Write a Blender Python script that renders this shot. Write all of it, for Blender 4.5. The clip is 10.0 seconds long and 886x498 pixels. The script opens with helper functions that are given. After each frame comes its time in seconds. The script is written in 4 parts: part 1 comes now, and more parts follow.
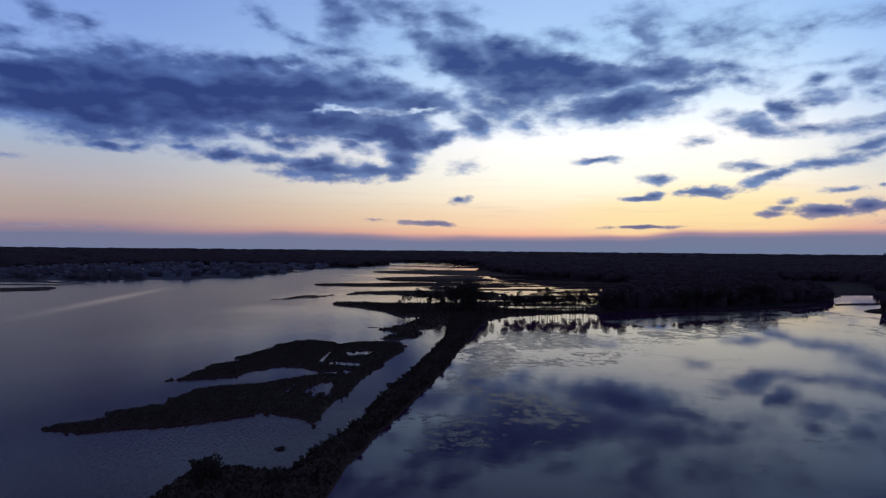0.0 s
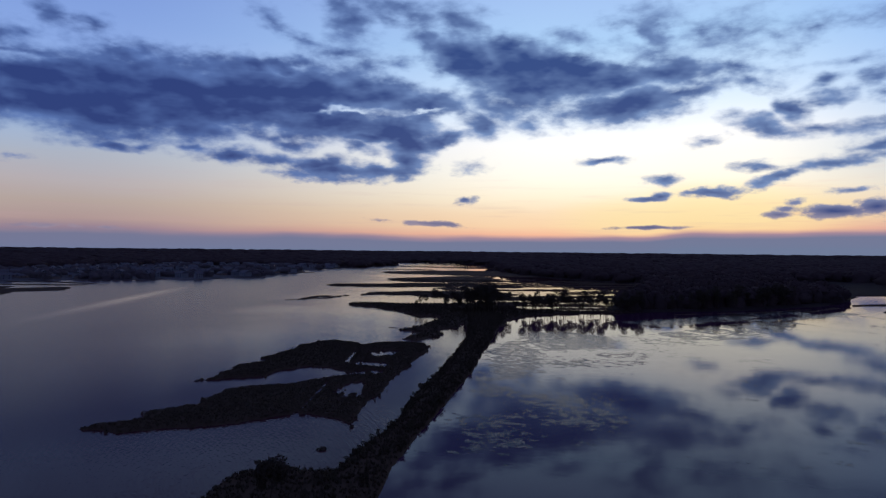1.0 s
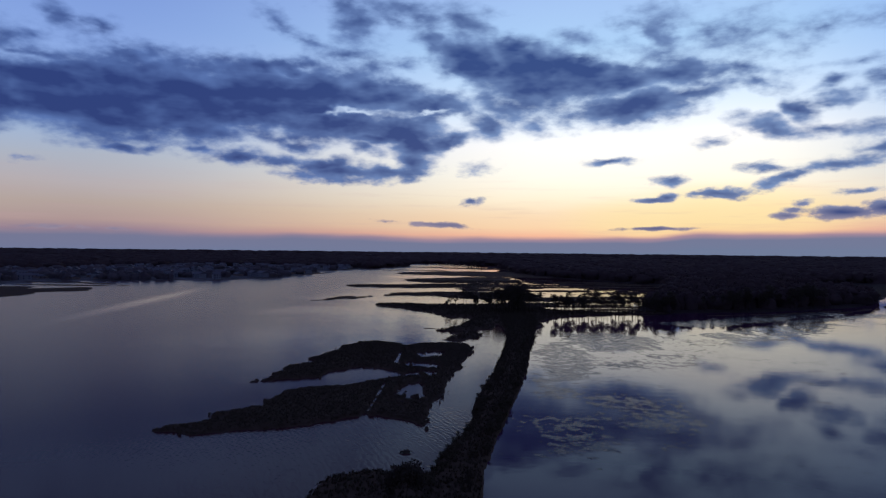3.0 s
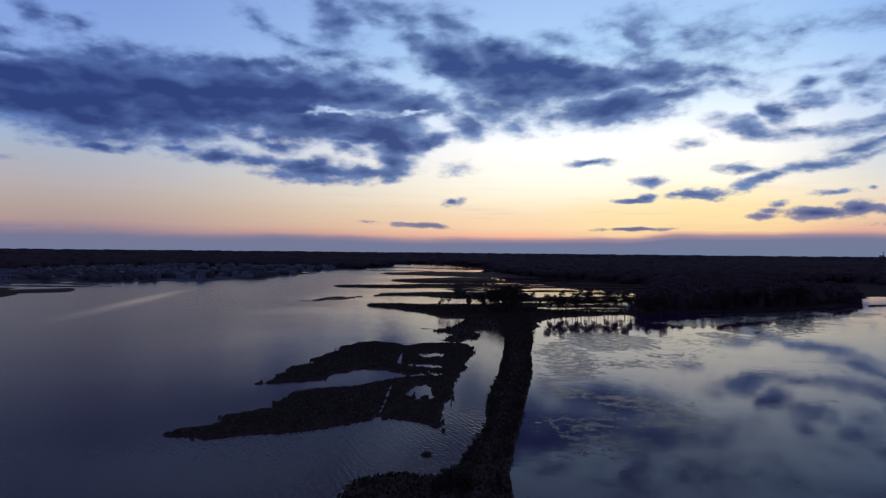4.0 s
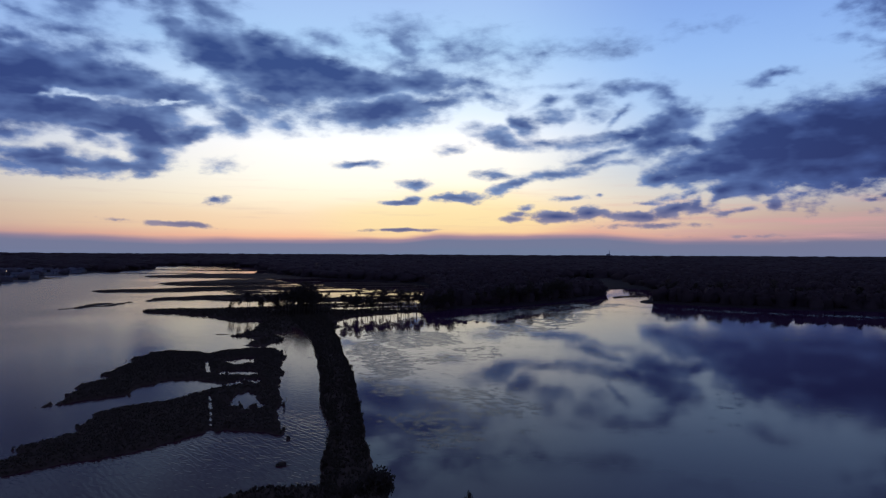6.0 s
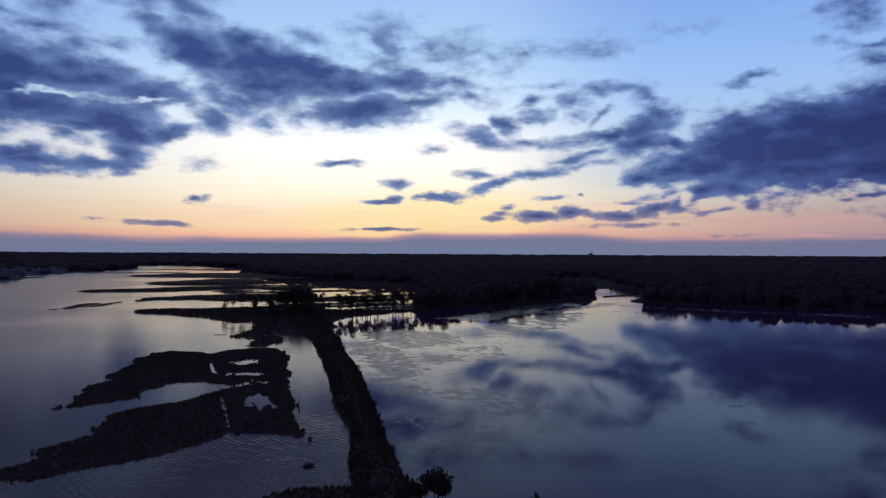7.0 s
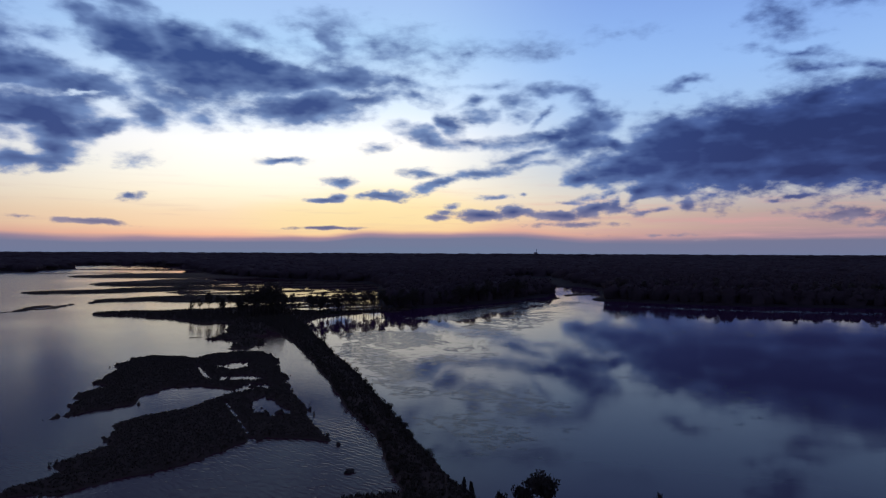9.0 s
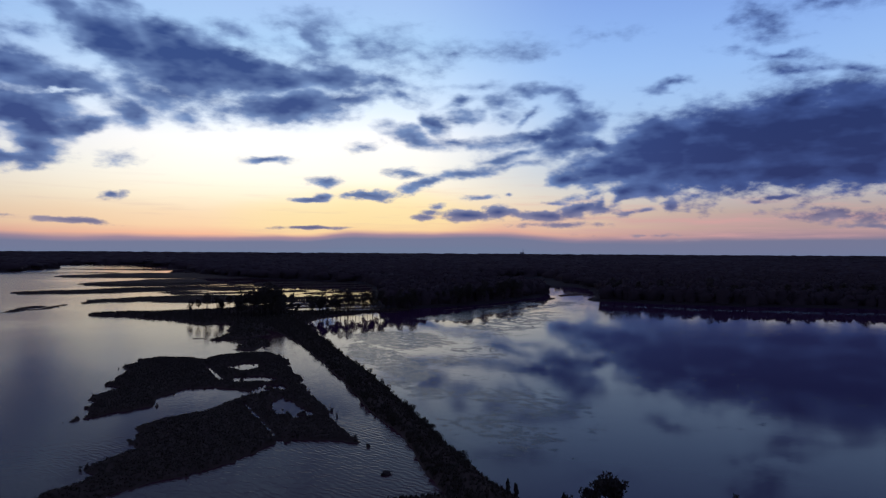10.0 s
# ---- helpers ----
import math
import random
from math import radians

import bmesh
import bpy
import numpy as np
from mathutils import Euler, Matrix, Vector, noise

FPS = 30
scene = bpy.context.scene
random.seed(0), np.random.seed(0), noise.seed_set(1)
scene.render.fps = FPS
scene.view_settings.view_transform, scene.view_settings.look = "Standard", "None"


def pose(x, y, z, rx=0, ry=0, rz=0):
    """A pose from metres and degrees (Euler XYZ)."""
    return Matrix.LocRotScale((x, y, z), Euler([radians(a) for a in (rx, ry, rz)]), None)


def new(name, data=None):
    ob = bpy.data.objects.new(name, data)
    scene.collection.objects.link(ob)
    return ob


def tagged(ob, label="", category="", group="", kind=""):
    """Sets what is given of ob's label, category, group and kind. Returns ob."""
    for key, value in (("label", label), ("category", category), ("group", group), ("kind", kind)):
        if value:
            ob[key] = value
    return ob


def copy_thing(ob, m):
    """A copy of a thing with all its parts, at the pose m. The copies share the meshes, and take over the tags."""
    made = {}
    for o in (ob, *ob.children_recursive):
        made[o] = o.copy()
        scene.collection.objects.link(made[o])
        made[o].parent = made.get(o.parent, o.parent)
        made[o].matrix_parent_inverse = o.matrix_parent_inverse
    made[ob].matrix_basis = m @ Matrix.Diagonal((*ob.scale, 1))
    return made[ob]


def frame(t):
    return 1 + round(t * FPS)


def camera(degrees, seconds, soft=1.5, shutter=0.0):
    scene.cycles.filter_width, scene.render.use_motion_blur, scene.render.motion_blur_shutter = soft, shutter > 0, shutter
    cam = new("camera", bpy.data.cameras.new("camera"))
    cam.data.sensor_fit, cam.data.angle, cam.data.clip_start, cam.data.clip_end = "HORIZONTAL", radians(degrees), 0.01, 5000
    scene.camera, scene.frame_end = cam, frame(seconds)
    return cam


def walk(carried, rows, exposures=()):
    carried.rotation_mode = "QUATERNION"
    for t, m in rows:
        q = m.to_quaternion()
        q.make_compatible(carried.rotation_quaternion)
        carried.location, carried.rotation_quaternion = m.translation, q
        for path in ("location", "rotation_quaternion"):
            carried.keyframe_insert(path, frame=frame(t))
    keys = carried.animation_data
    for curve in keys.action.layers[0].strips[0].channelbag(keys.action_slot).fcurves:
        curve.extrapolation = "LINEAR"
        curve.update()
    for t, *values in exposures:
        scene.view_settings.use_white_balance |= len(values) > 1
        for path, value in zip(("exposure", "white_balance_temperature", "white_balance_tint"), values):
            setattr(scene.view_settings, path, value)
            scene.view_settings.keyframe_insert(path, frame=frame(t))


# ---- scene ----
# Dusk over a tidal marsh: a flight at forty metres past a causeway, marsh islands and a still pond.

# ---- camera ----
cam = camera(67.26, 10.0, 1.3)
ROWS = [
    (0.0, 0.00, 0.00, 40.00, -0.00, 0.11, 0.55),
    (0.5, -3.66, 0.31, 39.91, 0.23, 0.12, 0.58),
    (1.0, -7.30, 0.78, 39.79, 0.51, 0.15, 0.59),
    (1.5, -11.02, 1.43, 39.66, 0.72, 0.17, 0.69),
    (2.0, -14.96, 2.19, 39.44, 0.93, 0.19, 0.65),
    (2.5, -18.98, 3.01, 39.22, 1.09, 0.22, 0.61),
    (4.0, -30.72, 5.44, 38.74, -0.60, 0.29, 0.57),
    (4.5, -34.57, 6.04, 38.65, -6.94, 0.37, 0.37),
    (5.0, -38.58, 6.71, 38.60, -13.67, 0.45, 0.32),
    (5.5, -42.71, 7.48, 38.60, -18.08, 0.47, 0.29),
    (7.0, -54.71, 11.11, 38.89, -21.78, 0.40, 0.31),
    (7.5, -58.72, 12.82, 39.03, -23.07, 0.38, 0.32),
    (8.0, -62.76, 14.81, 39.14, -24.08, 0.37, 0.30),
    (8.5, -66.70, 16.88, 39.20, -25.10, 0.35, 0.28),
    (9.0, -70.68, 18.94, 39.28, -26.57, 0.34, 0.26),
    (9.5, -74.66, 21.10, 39.36, -27.41, 0.34, 0.29),
    (10.0, -78.85, 23.26, 39.49, -27.83, 0.34, 0.35),
]
walk(cam, [(t, pose(x, y, z, 90 + pitch, 0, yaw) @ pose(0, 0, 0, 0, 0, roll)) for t, x, y, z, yaw, pitch, roll in ROWS])


# ---- node helpers ----
def lin(r, g, b):
    """A linear colour from 0-255 display values."""
    return tuple((v / 255 / 12.92 if v <= 10 else ((v / 255 + 0.055) / 1.055) ** 2.4) for v in (r, g, b)) + (1.0,)


class Net:
    """Short ways to add nodes to a tree."""

    def __init__(self, tree):
        self.tree = tree
        tree.nodes.clear()

    def add(self, kind, **props):
        node = self.tree.nodes.new(kind)
        for key, value in props.items():
            setattr(node, key, value)
        return node

    def put(self, socket, value):
        if isinstance(value, bpy.types.NodeSocket):
            self.tree.links.new(value, socket)
        elif value is not None:
            socket.default_value = value

    def math(self, op, a, b=None, c=None, clamp=False):
        node = self.add("ShaderNodeMath", operation=op, use_clamp=clamp)
        for socket, value in zip(node.inputs, (a, b, c)):
            self.put(socket, value)
        return node.outputs[0]

    def vec(self, op, a, b=None, out=0):
        node = self.add("ShaderNodeVectorMath", operation=op)
        self.put(node.inputs[0], a)
        self.put(node.inputs[1], b)
        return node.outputs[out]

    def mix(self, fac, a, b, blend="MIX"):
        node = self.add("ShaderNodeMix", data_type="RGBA", blend_type=blend)
        for socket, value in zip((node.inputs[0], node.inputs[6], node.inputs[7]), (fac, a, b)):
            self.put(socket, value)
        return node.outputs[2]

    def step(self, value, low, high, to_low=0.0, to_high=1.0):
        node = self.add("ShaderNodeMapRange", interpolation_type="SMOOTHSTEP")
        for socket, v in zip(node.inputs, (value, low, high, to_low, to_high)):
            self.put(socket, v)
        return node.outputs[0]

    def noise(self, vector, scale, detail=4.0, rough=0.55, distortion=0.0, color=False):
        node = self.add("ShaderNodeTexNoise")
        self.put(node.inputs["Vector"], vector)
        node.inputs["Scale"].default_value = scale
        node.inputs["Detail"].default_value = detail
        node.inputs["Roughness"].default_value = rough
        node.inputs["Distortion"].default_value = distortion
        return node.outputs[1 if color else 0]

    def ramp(self, value, stops):
        node = self.add("ShaderNodeValToRGB")
        self.put(node.inputs[0], value)
        ramp = node.color_ramp
        while len(ramp.elements) < len(stops):
            ramp.elements.new(0.5)
        for element, (at, colour) in zip(ramp.elements, stops):
            element.position, element.color = at, colour
        return node.outputs[0]


# ---- sky ----
# Cloud masses: azimuth to the right of north, elevation, half width, half height, slope, all in degrees; then how dense they are.
WEST_BANK = [(-36.5, 11, 4.7, 2.13, 5, 1), (-31.5, 11.3, 4.2, 2.1, 2, 1), (-27, 11.5, 5.4, 2.86, 3, 1), (-22.1, 11.6, 5.8, 2.71, 2, 1), (-16.9, 12.4, 5.3, 2.51, 1, 1), (-11.8, 12.5, 5.1, 2.19, 3, 1), (-7.5, 13.1, 5.2, 1.3, -4, 1), (-2.6, 12.6, 3.9, 0.85, -7, 1), (-10.4, 10.7, 5.6, 1.3, 2, 1), (-4.7, 10.4, 4.1, 1.22, 3, 1), (-0.5, 9.7, 2.5, 0.61, 12, 1), (-26, 14.8, 1.8, 0.63, -1, 1), (-16.4, 14.8, 1.8, 0.72, -5, 1), (-13.6, 14.8, 1.6, 0.65, -16, 1)]
WEST_EDGES = [(-32.9, 14.1, 2.6, 0.35, 3, 0.7), (-33.2, 15.2, 0.7, 0.36, -13, 0.6), (-31.2, 16.8, 0.7, 0.53, -36, 0.4), (-28.7, 16.5, 0.7, 0.43, 9, 0.42), (-27, 15.4, 1.5, 0.33, -3, 0.35), (-27.1, 7.65, 1.5, 0.21, -1, 0.7), (-25, 7.72, 0.6, 0.17, 4, 0.5), (-21.4, 7.92, 1.3, 0.27, -5, 0.8), (-18.3, 7.56, 2.5, 0.5, 0, 0.85), (-14.5, 7.47, 2, 0.38, -6, 0.75), (-14.2, 8.9, 2.7, 0.42, -10, 0.75), (-33.3, 6.52, 0.34, 0.16, 5, 0.3), (-34.6, 14.7, 2, 0.76, 5, 0.5)]
LOW_BANK = [(-9.6, 6.52, 4.2, 0.67, 0, 1), (-11.2, 7.27, 2.3, 0.71, 2, 1), (-4, 7.46, 2.1, 1.13, 16, 1), (-5.8, 6.76, 3.3, 0.67, 9, 1), (-3.8, 8.9, 1.9, 1.33, 1, 1), (-8, 8.8, 1.1, 0.53, -24, 0.8), (-7.1, 9.7, 3.4, 0.75, 2, 1), (2.7, 11.1, 0.8, 0.95, 57, 0.65), (6.6, 10.5, 1.2, 0.47, -10, 0.6), (4.2, 12.2, 2.4, 0.61, -15, 0.55), (-7.2, 15.1, 0.8, 0.41, 2, 0.42), (-5, 15.6, 0.9, 0.36, 2, 0.4)]
MID_BANK = [(-1.7, 17.3, 1.4, 0.75, -28, 0.75), (1.7, 15.8, 3, 1.77, -19, 1), (6.3, 14.9, 4.4, 2.38, -12, 1), (5.4, 16.8, 2.6, 0.81, -8, 1), (10.1, 14.4, 3.8, 1.63, -8, 1), (13.9, 14.3, 3.7, 1.03, -5, 1), (18.4, 14.4, 3.3, 0.91, 0, 1), (14.7, 12, 4.9, 1.04, 3, 1), (19.4, 12.5, 2.5, 0.57, 11, 0.75), (10.5, 17.2, 1.5, 0.48, -12, 0.5)]
HIGH_WISPS = [(-8.8, 18.9, 1.2, 1.54, 12, 0.4), (-3.8, 19.8, 4.1, 0.66, -4, 0.6), (1.1, 18.9, 2.6, 0.59, -18, 0.6), (-9.3, 16.5, 2.2, 0.57, 8, 0.5), (-12.1, 17.2, 2.2, 0.27, -15, 0.32), (-14.9, 18.7, 1.1, 0.41, -25, 0.5), (17.3, 17.2, 2, 0.73, -48, 0.6), (16.4, 18.6, 1.4, 0.46, -5, 0.33), (17.2, 16, 1.8, 0.43, -4, 0.33), (21, 17.5, 1, 0.37, -6, 0.55), (22.3, 16.9, 1.7, 0.99, -6, 0.25)]
GLOW_SCRAPS = [(13.1, 7.54, 1.4, 0.23, -1, 1), (17.6, 5.96, 1.1, 0.32, -1, 0.6), (16.4, 4.36, 1.4, 0.23, 4, 1), (17.5, 4.67, 0.7, 0.28, -1, 1), (21.6, 4.87, 2.4, 0.4, 2, 1), (16.9, 2.08, 2.5, 0.14, 2, 1), (1.4, 4.3, 0.7, 0.29, 5, 1), (-1.6, 2.28, 2.2, 0.24, -2, 1), (-5.9, 2.62, 1, 0.15, -4, 0.5), (1.6, 7.2, 0.7, 0.24, 0, 0.3), (21.6, 9.2, 0.8, 0.18, -3, 0.5), (-28.3, 1.55, 2.6, 0.11, -1, 0.5)]
EAST_SCRAPS = [(22.9, 14.2, 2.2, 0.5, -8, 0.6), (24.6, 13.2, 1.2, 0.41, -18, 0.6), (29.2, 12.7, 1, 0.33, 5, 0.7), (27.2, 11, 1.1, 0.7, -23, 0.85), (29.4, 11.5, 1.5, 0.33, 0, 0.6), (24.8, 9.9, 1.7, 0.61, -18, 0.75), (26.1, 9.2, 1.5, 0.29, 1, 0.5), (21.5, 9.2, 0.7, 0.19, 1, 0.4), (29.5, 9.2, 1.9, 0.19, 0, 0.4), (32.7, 12.8, 1, 0.37, -1, 0.5), (31.2, 14, 1.2, 0.23, 0, 0.35), (28.8, 16.6, 1.3, 0.42, 19, 0.45), (31.5, 16.9, 2.9, 0.27, 4, 0.22), (32.8, 11.4, 0.58, 0.28, -1, 0.4), (46.5, 13.7, 1.1, 0.31, 6, 0.7)]
EAST_WING = [(35.1, 13.5, 1.2, 0.37, 3, 0.7), (36.8, 13.7, 1.4, 0.32, -6, 0.6), (38.3, 13.1, 1, 0.58, -48, 0.6), (35, 11.4, 1, 0.29, 45, 0.55), (35.8, 9.8, 3.1, 0.43, 5, 1), (39.1, 10.6, 2.3, 0.96, 24, 1), (40, 11.5, 1.4, 0.71, -40, 0.8), (38.2, 9.2, 2.1, 0.9, 9, 1), (40.6, 9.2, 1.6, 0.69, -12, 1), (32.5, 7.99, 1.4, 0.38, -3, 0.75), (34.2, 8.4, 1.2, 0.19, 9, 0.5), (32.9, 9.4, 1.7, 0.19, 0, 0.5), (39.7, 7.79, 1.3, 0.43, 25, 0.8), (44.6, 11.1, 0.7, 0.28, 40, 0.5)]
EAST_DIAGONAL = [(26.3, 5.96, 1.7, 0.44, 16, 0.85), (25.1, 5.56, 1, 0.39, 1, 0.8), (29.7, 6.94, 2.4, 0.44, 8, 0.7), (33.1, 7.27, 1.9, 0.19, 5, 0.5), (24.6, 6.81, 1.4, 0.24, 1, 0.7), (27.4, 3.98, 0.49, 0.19, 0, 0.6), (26.2, 2.96, 0.9, 0.19, 0, 0.7), (26.7, 3.44, 0.49, 0.15, 0, 0.5), (31.4, 4.68, 1, 0.19, 0, 0.5), (33.4, 4.96, 0.39, 0.14, 0, 0.5), (37.1, 4.28, 0.9, 0.14, 0, 0.4)]
EAST_SHELF = [(30.1, 3.27, 2.4, 0.48, -2, 1), (32.5, 3.52, 1.2, 0.67, -5, 1), (36.2, 3.18, 3.1, 0.34, 0, 1), (39.4, 3.78, 1.8, 0.58, 12, 1), (41.5, 4, 1.6, 0.62, 15, 1), (40.3, 4.91, 1.1, 0.29, 10, 0.6), (43.1, 4.92, 2.2, 0.66, 18, 0.9), (45.3, 5.2, 1.8, 0.65, 4, 0.8), (46.6, 3.93, 0.6, 0.51, -1, 0.8), (44.5, 3.64, 1.8, 0.23, 5, 0.8), (48.4, 4.81, 0.9, 0.41, -1, 0.35), (48.8, 3.89, 0.8, 0.23, -1, 0.3), (54.7, 4.4, 0.9, 0.13, -2, 0.6), (53.2, 4.1, 0.6, 0.13, -2, 0.5), (60.4, 3.91, 0.35, 0.12, -2, 0.5)]
EAST_BANK = [(38.5, 6.4, 1.4, 0.62, 9, 1), (41.2, 6.96, 2.3, 1.14, 9, 1), (43.4, 7.37, 3.2, 1.76, -2, 1), (46.1, 8.4, 3.5, 2.75, 4, 1), (50.4, 8.4, 4.5, 3.1, 0, 1), (55.2, 8.7, 4.6, 3.33, 0, 1), (59.6, 8.7, 4.2, 3.34, -1, 1), (63.9, 8.5, 4.1, 3.57, -2, 1), (55.9, 11.5, 2.5, 0.83, -6, 1), (68.4, 8.4, 3.6, 3.46, -3, 1), (71.6, 8.5, 2.8, 3.1, -8, 1), (49.6, 6.61, 4.4, 1.16, -2, 1), (55.2, 6.53, 4.6, 1.2, -1, 1), (60, 6.5, 3.8, 1.14, -1, 1)]
EAST_HAZE = [(55.8, 13.8, 1.1, 0.33, -7, 0.35), (57.3, 13.8, 1.1, 0.32, -7, 0.4), (58.1, 12.1, 1.5, 0.32, -6, 0.45), (54.2, 15, 1.4, 0.16, -7, 0.3), (59.8, 13.5, 1.1, 0.2, -8, 0.3), (53.7, 17.5, 0.8, 0.6, -8, 0.25), (58.3, 18.2, 1.5, 0.46, -10, 0.4), (57.6, 3.04, 3.3, 0.29, -4, 0.32), (61.1, 2.75, 2, 0.28, -1, 0.4), (61.5, 2.1, 2, 0.12, -1, 0.5), (45, 1.54, 2.2, 0.1, 0, 0.4), (48.3, 1.17, 0.9, 0.1, 0, 0.4), (38.1, 2.45, 2.4, 0.14, 0, 0.4)]
GAPS = [(-10.8, 8.4, 2.1, 0.56, 5, 1), (-6.2, 7.51, 1.7, 0.49, -19, 1), (-8.5, 11.7, 2.6, 0.23, 4, 0.6), (-2.4, 11.8, 2, 0.19, 6, 0.5), (0.3, 11.2, 1.5, 0.56, 0, 1), (43.8, 4.11, 1.6, 0.42, 10, 1), (41.8, 4.61, 0.54, 0.48, 31, 1)]
# Added clouds, mostly above the visible sky, that darken the west water's reflection.
UNSEEN_WEST = [(-34, 27, 16, 4.6, 0, 1), (-10, 28, 13, 3.4, 0, 1), (-46, 18, 7, 6, 0, 1)]
GLOW_AZIMUTH = 18.5
world = bpy.data.worlds.new("dusk_sky")
scene.world = world
world.use_nodes = True
net = Net(world.node_tree)
heading = net.add("ShaderNodeTexCoord").outputs["Generated"]
axes = net.add("ShaderNodeSeparateXYZ")
net.put(axes.inputs[0], heading)
azimuth = net.math("MULTIPLY", net.math("ARCTAN2", axes.outputs[0], axes.outputs[1]), 180 / math.pi)
elevation = net.math("MULTIPLY", net.math("ARCSINE", axes.outputs[2]), 180 / math.pi)
drift = net.noise(net.vec("MULTIPLY", heading, (1, 1, 5)), 5.0, 3)
# The low grey bank on the skyline stands higher under the glow.
hump = net.math("MULTIPLY", net.step(azimuth, 15.5, 20.5), net.step(azimuth, 40.0, 31.0))
height = net.math("ADD", net.math("MULTIPLY_ADD", hump, -0.45, elevation), net.math("MULTIPLY", net.math("SUBTRACT", drift, 0.5), 0.7))
rise = net.math("MULTIPLY", net.math("POWER", net.math("DIVIDE", net.math("MAXIMUM", height, 0.0), 90.0), 0.5), 1.0)


def stops(table):
    return [((e / 90) ** 0.5, lin(*c)) for e, c in table]


glow = net.ramp(rise, stops([(0, (112, 124, 153)), (0.8, (116, 122, 151)), (1.15, (165, 138, 154)), (1.5, (248, 188, 156)), (2.2, (253, 215, 174)), (3.2, (253, 224, 188)), (4.5, (255, 240, 212)),
                             (6.5, (255, 250, 236)), (9.0, (254, 252, 250)), (11.5, (226, 240, 255)), (14, (200, 226, 254)), (17, (176, 212, 250)), (20.5, (166, 198, 245)), (25, (120, 122, 186)), (32, (104, 98, 156)), (90, (94, 88, 126))]))
flank = net.ramp(rise, stops([(0, (112, 120, 152)), (1.0, (116, 119, 148)), (1.5, (150, 130, 146)), (2.1, (174, 150, 149)), (3.5, (180, 164, 158)), (5, (182, 174, 178)), (7, (172, 180, 196)),
                              (9, (160, 182, 215)), (12, (150, 179, 228)), (15, (140, 170, 228)), (18, (130, 160, 222)), (21, (123, 152, 217)), (25, (104, 106, 168)), (32, (98, 92, 152)), (90, (94, 88, 126))]))
back = net.ramp(rise, stops([(0, (50, 58, 95)), (5, (70, 76, 118)), (12, (66, 84, 140)), (30, (82, 76, 134)), (90, (94, 88, 126))]))
past_glow = net.math("SUBTRACT", azimuth, GLOW_AZIMUTH)
off_glow = net.math("MAXIMUM", net.math("MULTIPLY", past_glow, 1.3), net.math("MULTIPLY", past_glow, -1.0))
warmth = net.math("ADD", net.math("POWER", net.math("DIVIDE", net.math("SUBTRACT", azimuth, 21.0), 14.0), 2.0), net.math("POWER", net.math("DIVIDE", net.math("SUBTRACT", height, 2.6), 3.2), 2.0))
streak = net.noise(net.vec("MULTIPLY", heading, (1, 1, 16)), 7.0, 5, 0.6)
open_sky = net.mix(net.step(off_glow, 75, 130), net.mix(net.step(off_glow, 8, 50), net.mix(net.math("MULTIPLY", net.step(warmth, 1.0, 0.0), net.step(height, 1.15, 1.6, 0.0, 0.62)), glow, lin(255, 232, 168)), flank), back)
open_sky = net.mix(net.math("MULTIPLY", net.step(streak, 0.5, 0.75), net.math("MULTIPLY", net.math("MULTIPLY", net.step(elevation, 9.0, 2.0), net.step(height, 1.0, 1.6)), net.step(past_glow, 2.0, 16.0, 0.2, 0.5))), open_sky, net.mix(net.step(past_glow, 0.0, 12.0), lin(190, 160, 165), lin(232, 164, 152)))

rose = net.math("MULTIPLY", net.math("MULTIPLY", net.step(azimuth, 27.0, 40.0), net.step(height, 1.0, 1.5)), net.math("MULTIPLY", net.step(elevation, 5.2, 2.2), net.step(streak, 0.35, 0.65, 0.2, 0.62)))
open_sky = net.mix(rose, open_sky, lin(204, 160, 164))
east_blue = net.math("MULTIPLY", net.step(azimuth, 22.0, 42.0), net.step(elevation, 3.0, 7.0))
open_sky = net.mix(net.math("MULTIPLY", east_blue, 0.85), open_sky, net.ramp(rise, stops([(3, (196, 196, 196)), (6, (196, 204, 214)), (9, (184, 208, 236)), (12, (166, 200, 242)), (15, (154, 193, 246)), (18, (142, 181, 242)), (21, (130, 167, 234)), (30, (78, 72, 134))])))

billow = net.noise(net.vec("MULTIPLY", heading, (1, 1, 1.8)), 16.0, 3, 0.55, color=True)
reach = net.step(elevation, 1.0, 12.0, 0.12, 1.0)
shift = net.vec("MULTIPLY", net.vec("SUBTRACT", billow, (0.5, 0.5, 0.5)), (4.0, 2.4, 0.0))
shift_size = net.add("ShaderNodeVectorMath", operation="SCALE")
net.put(shift_size.inputs[0], shift)
net.put(shift_size.inputs[3], reach)
shift = shift_size.outputs[0]
spot = net.add("ShaderNodeCombineXYZ")
net.put(spot.inputs[0], azimuth)
net.put(spot.inputs[1], elevation)
spot = net.vec("ADD", spot.outputs[0], shift)
across = net.add("ShaderNodeSeparateXYZ")
net.put(across.inputs[0], spot)


def from_middle(mass, a, e, w, h, slope):
    """How far out from the middle of one cloud, with its edge at 1."""
    point = net.add("ShaderNodeCombineXYZ")
    for socket, value in zip(point.inputs, (across.outputs[0], across.outputs[1], mass)):
        net.put(socket, value)
    place = net.add("ShaderNodeMapping", vector_type="TEXTURE")
    net.put(place.inputs[0], point.outputs[0])
    place.inputs[1].default_value, place.inputs[2].default_value, place.inputs[3].default_value = (a, e, 0), (0, 0, radians(slope)), (w, h, 1e6)
    return net.vec("LENGTH", place.outputs[0], out=1)


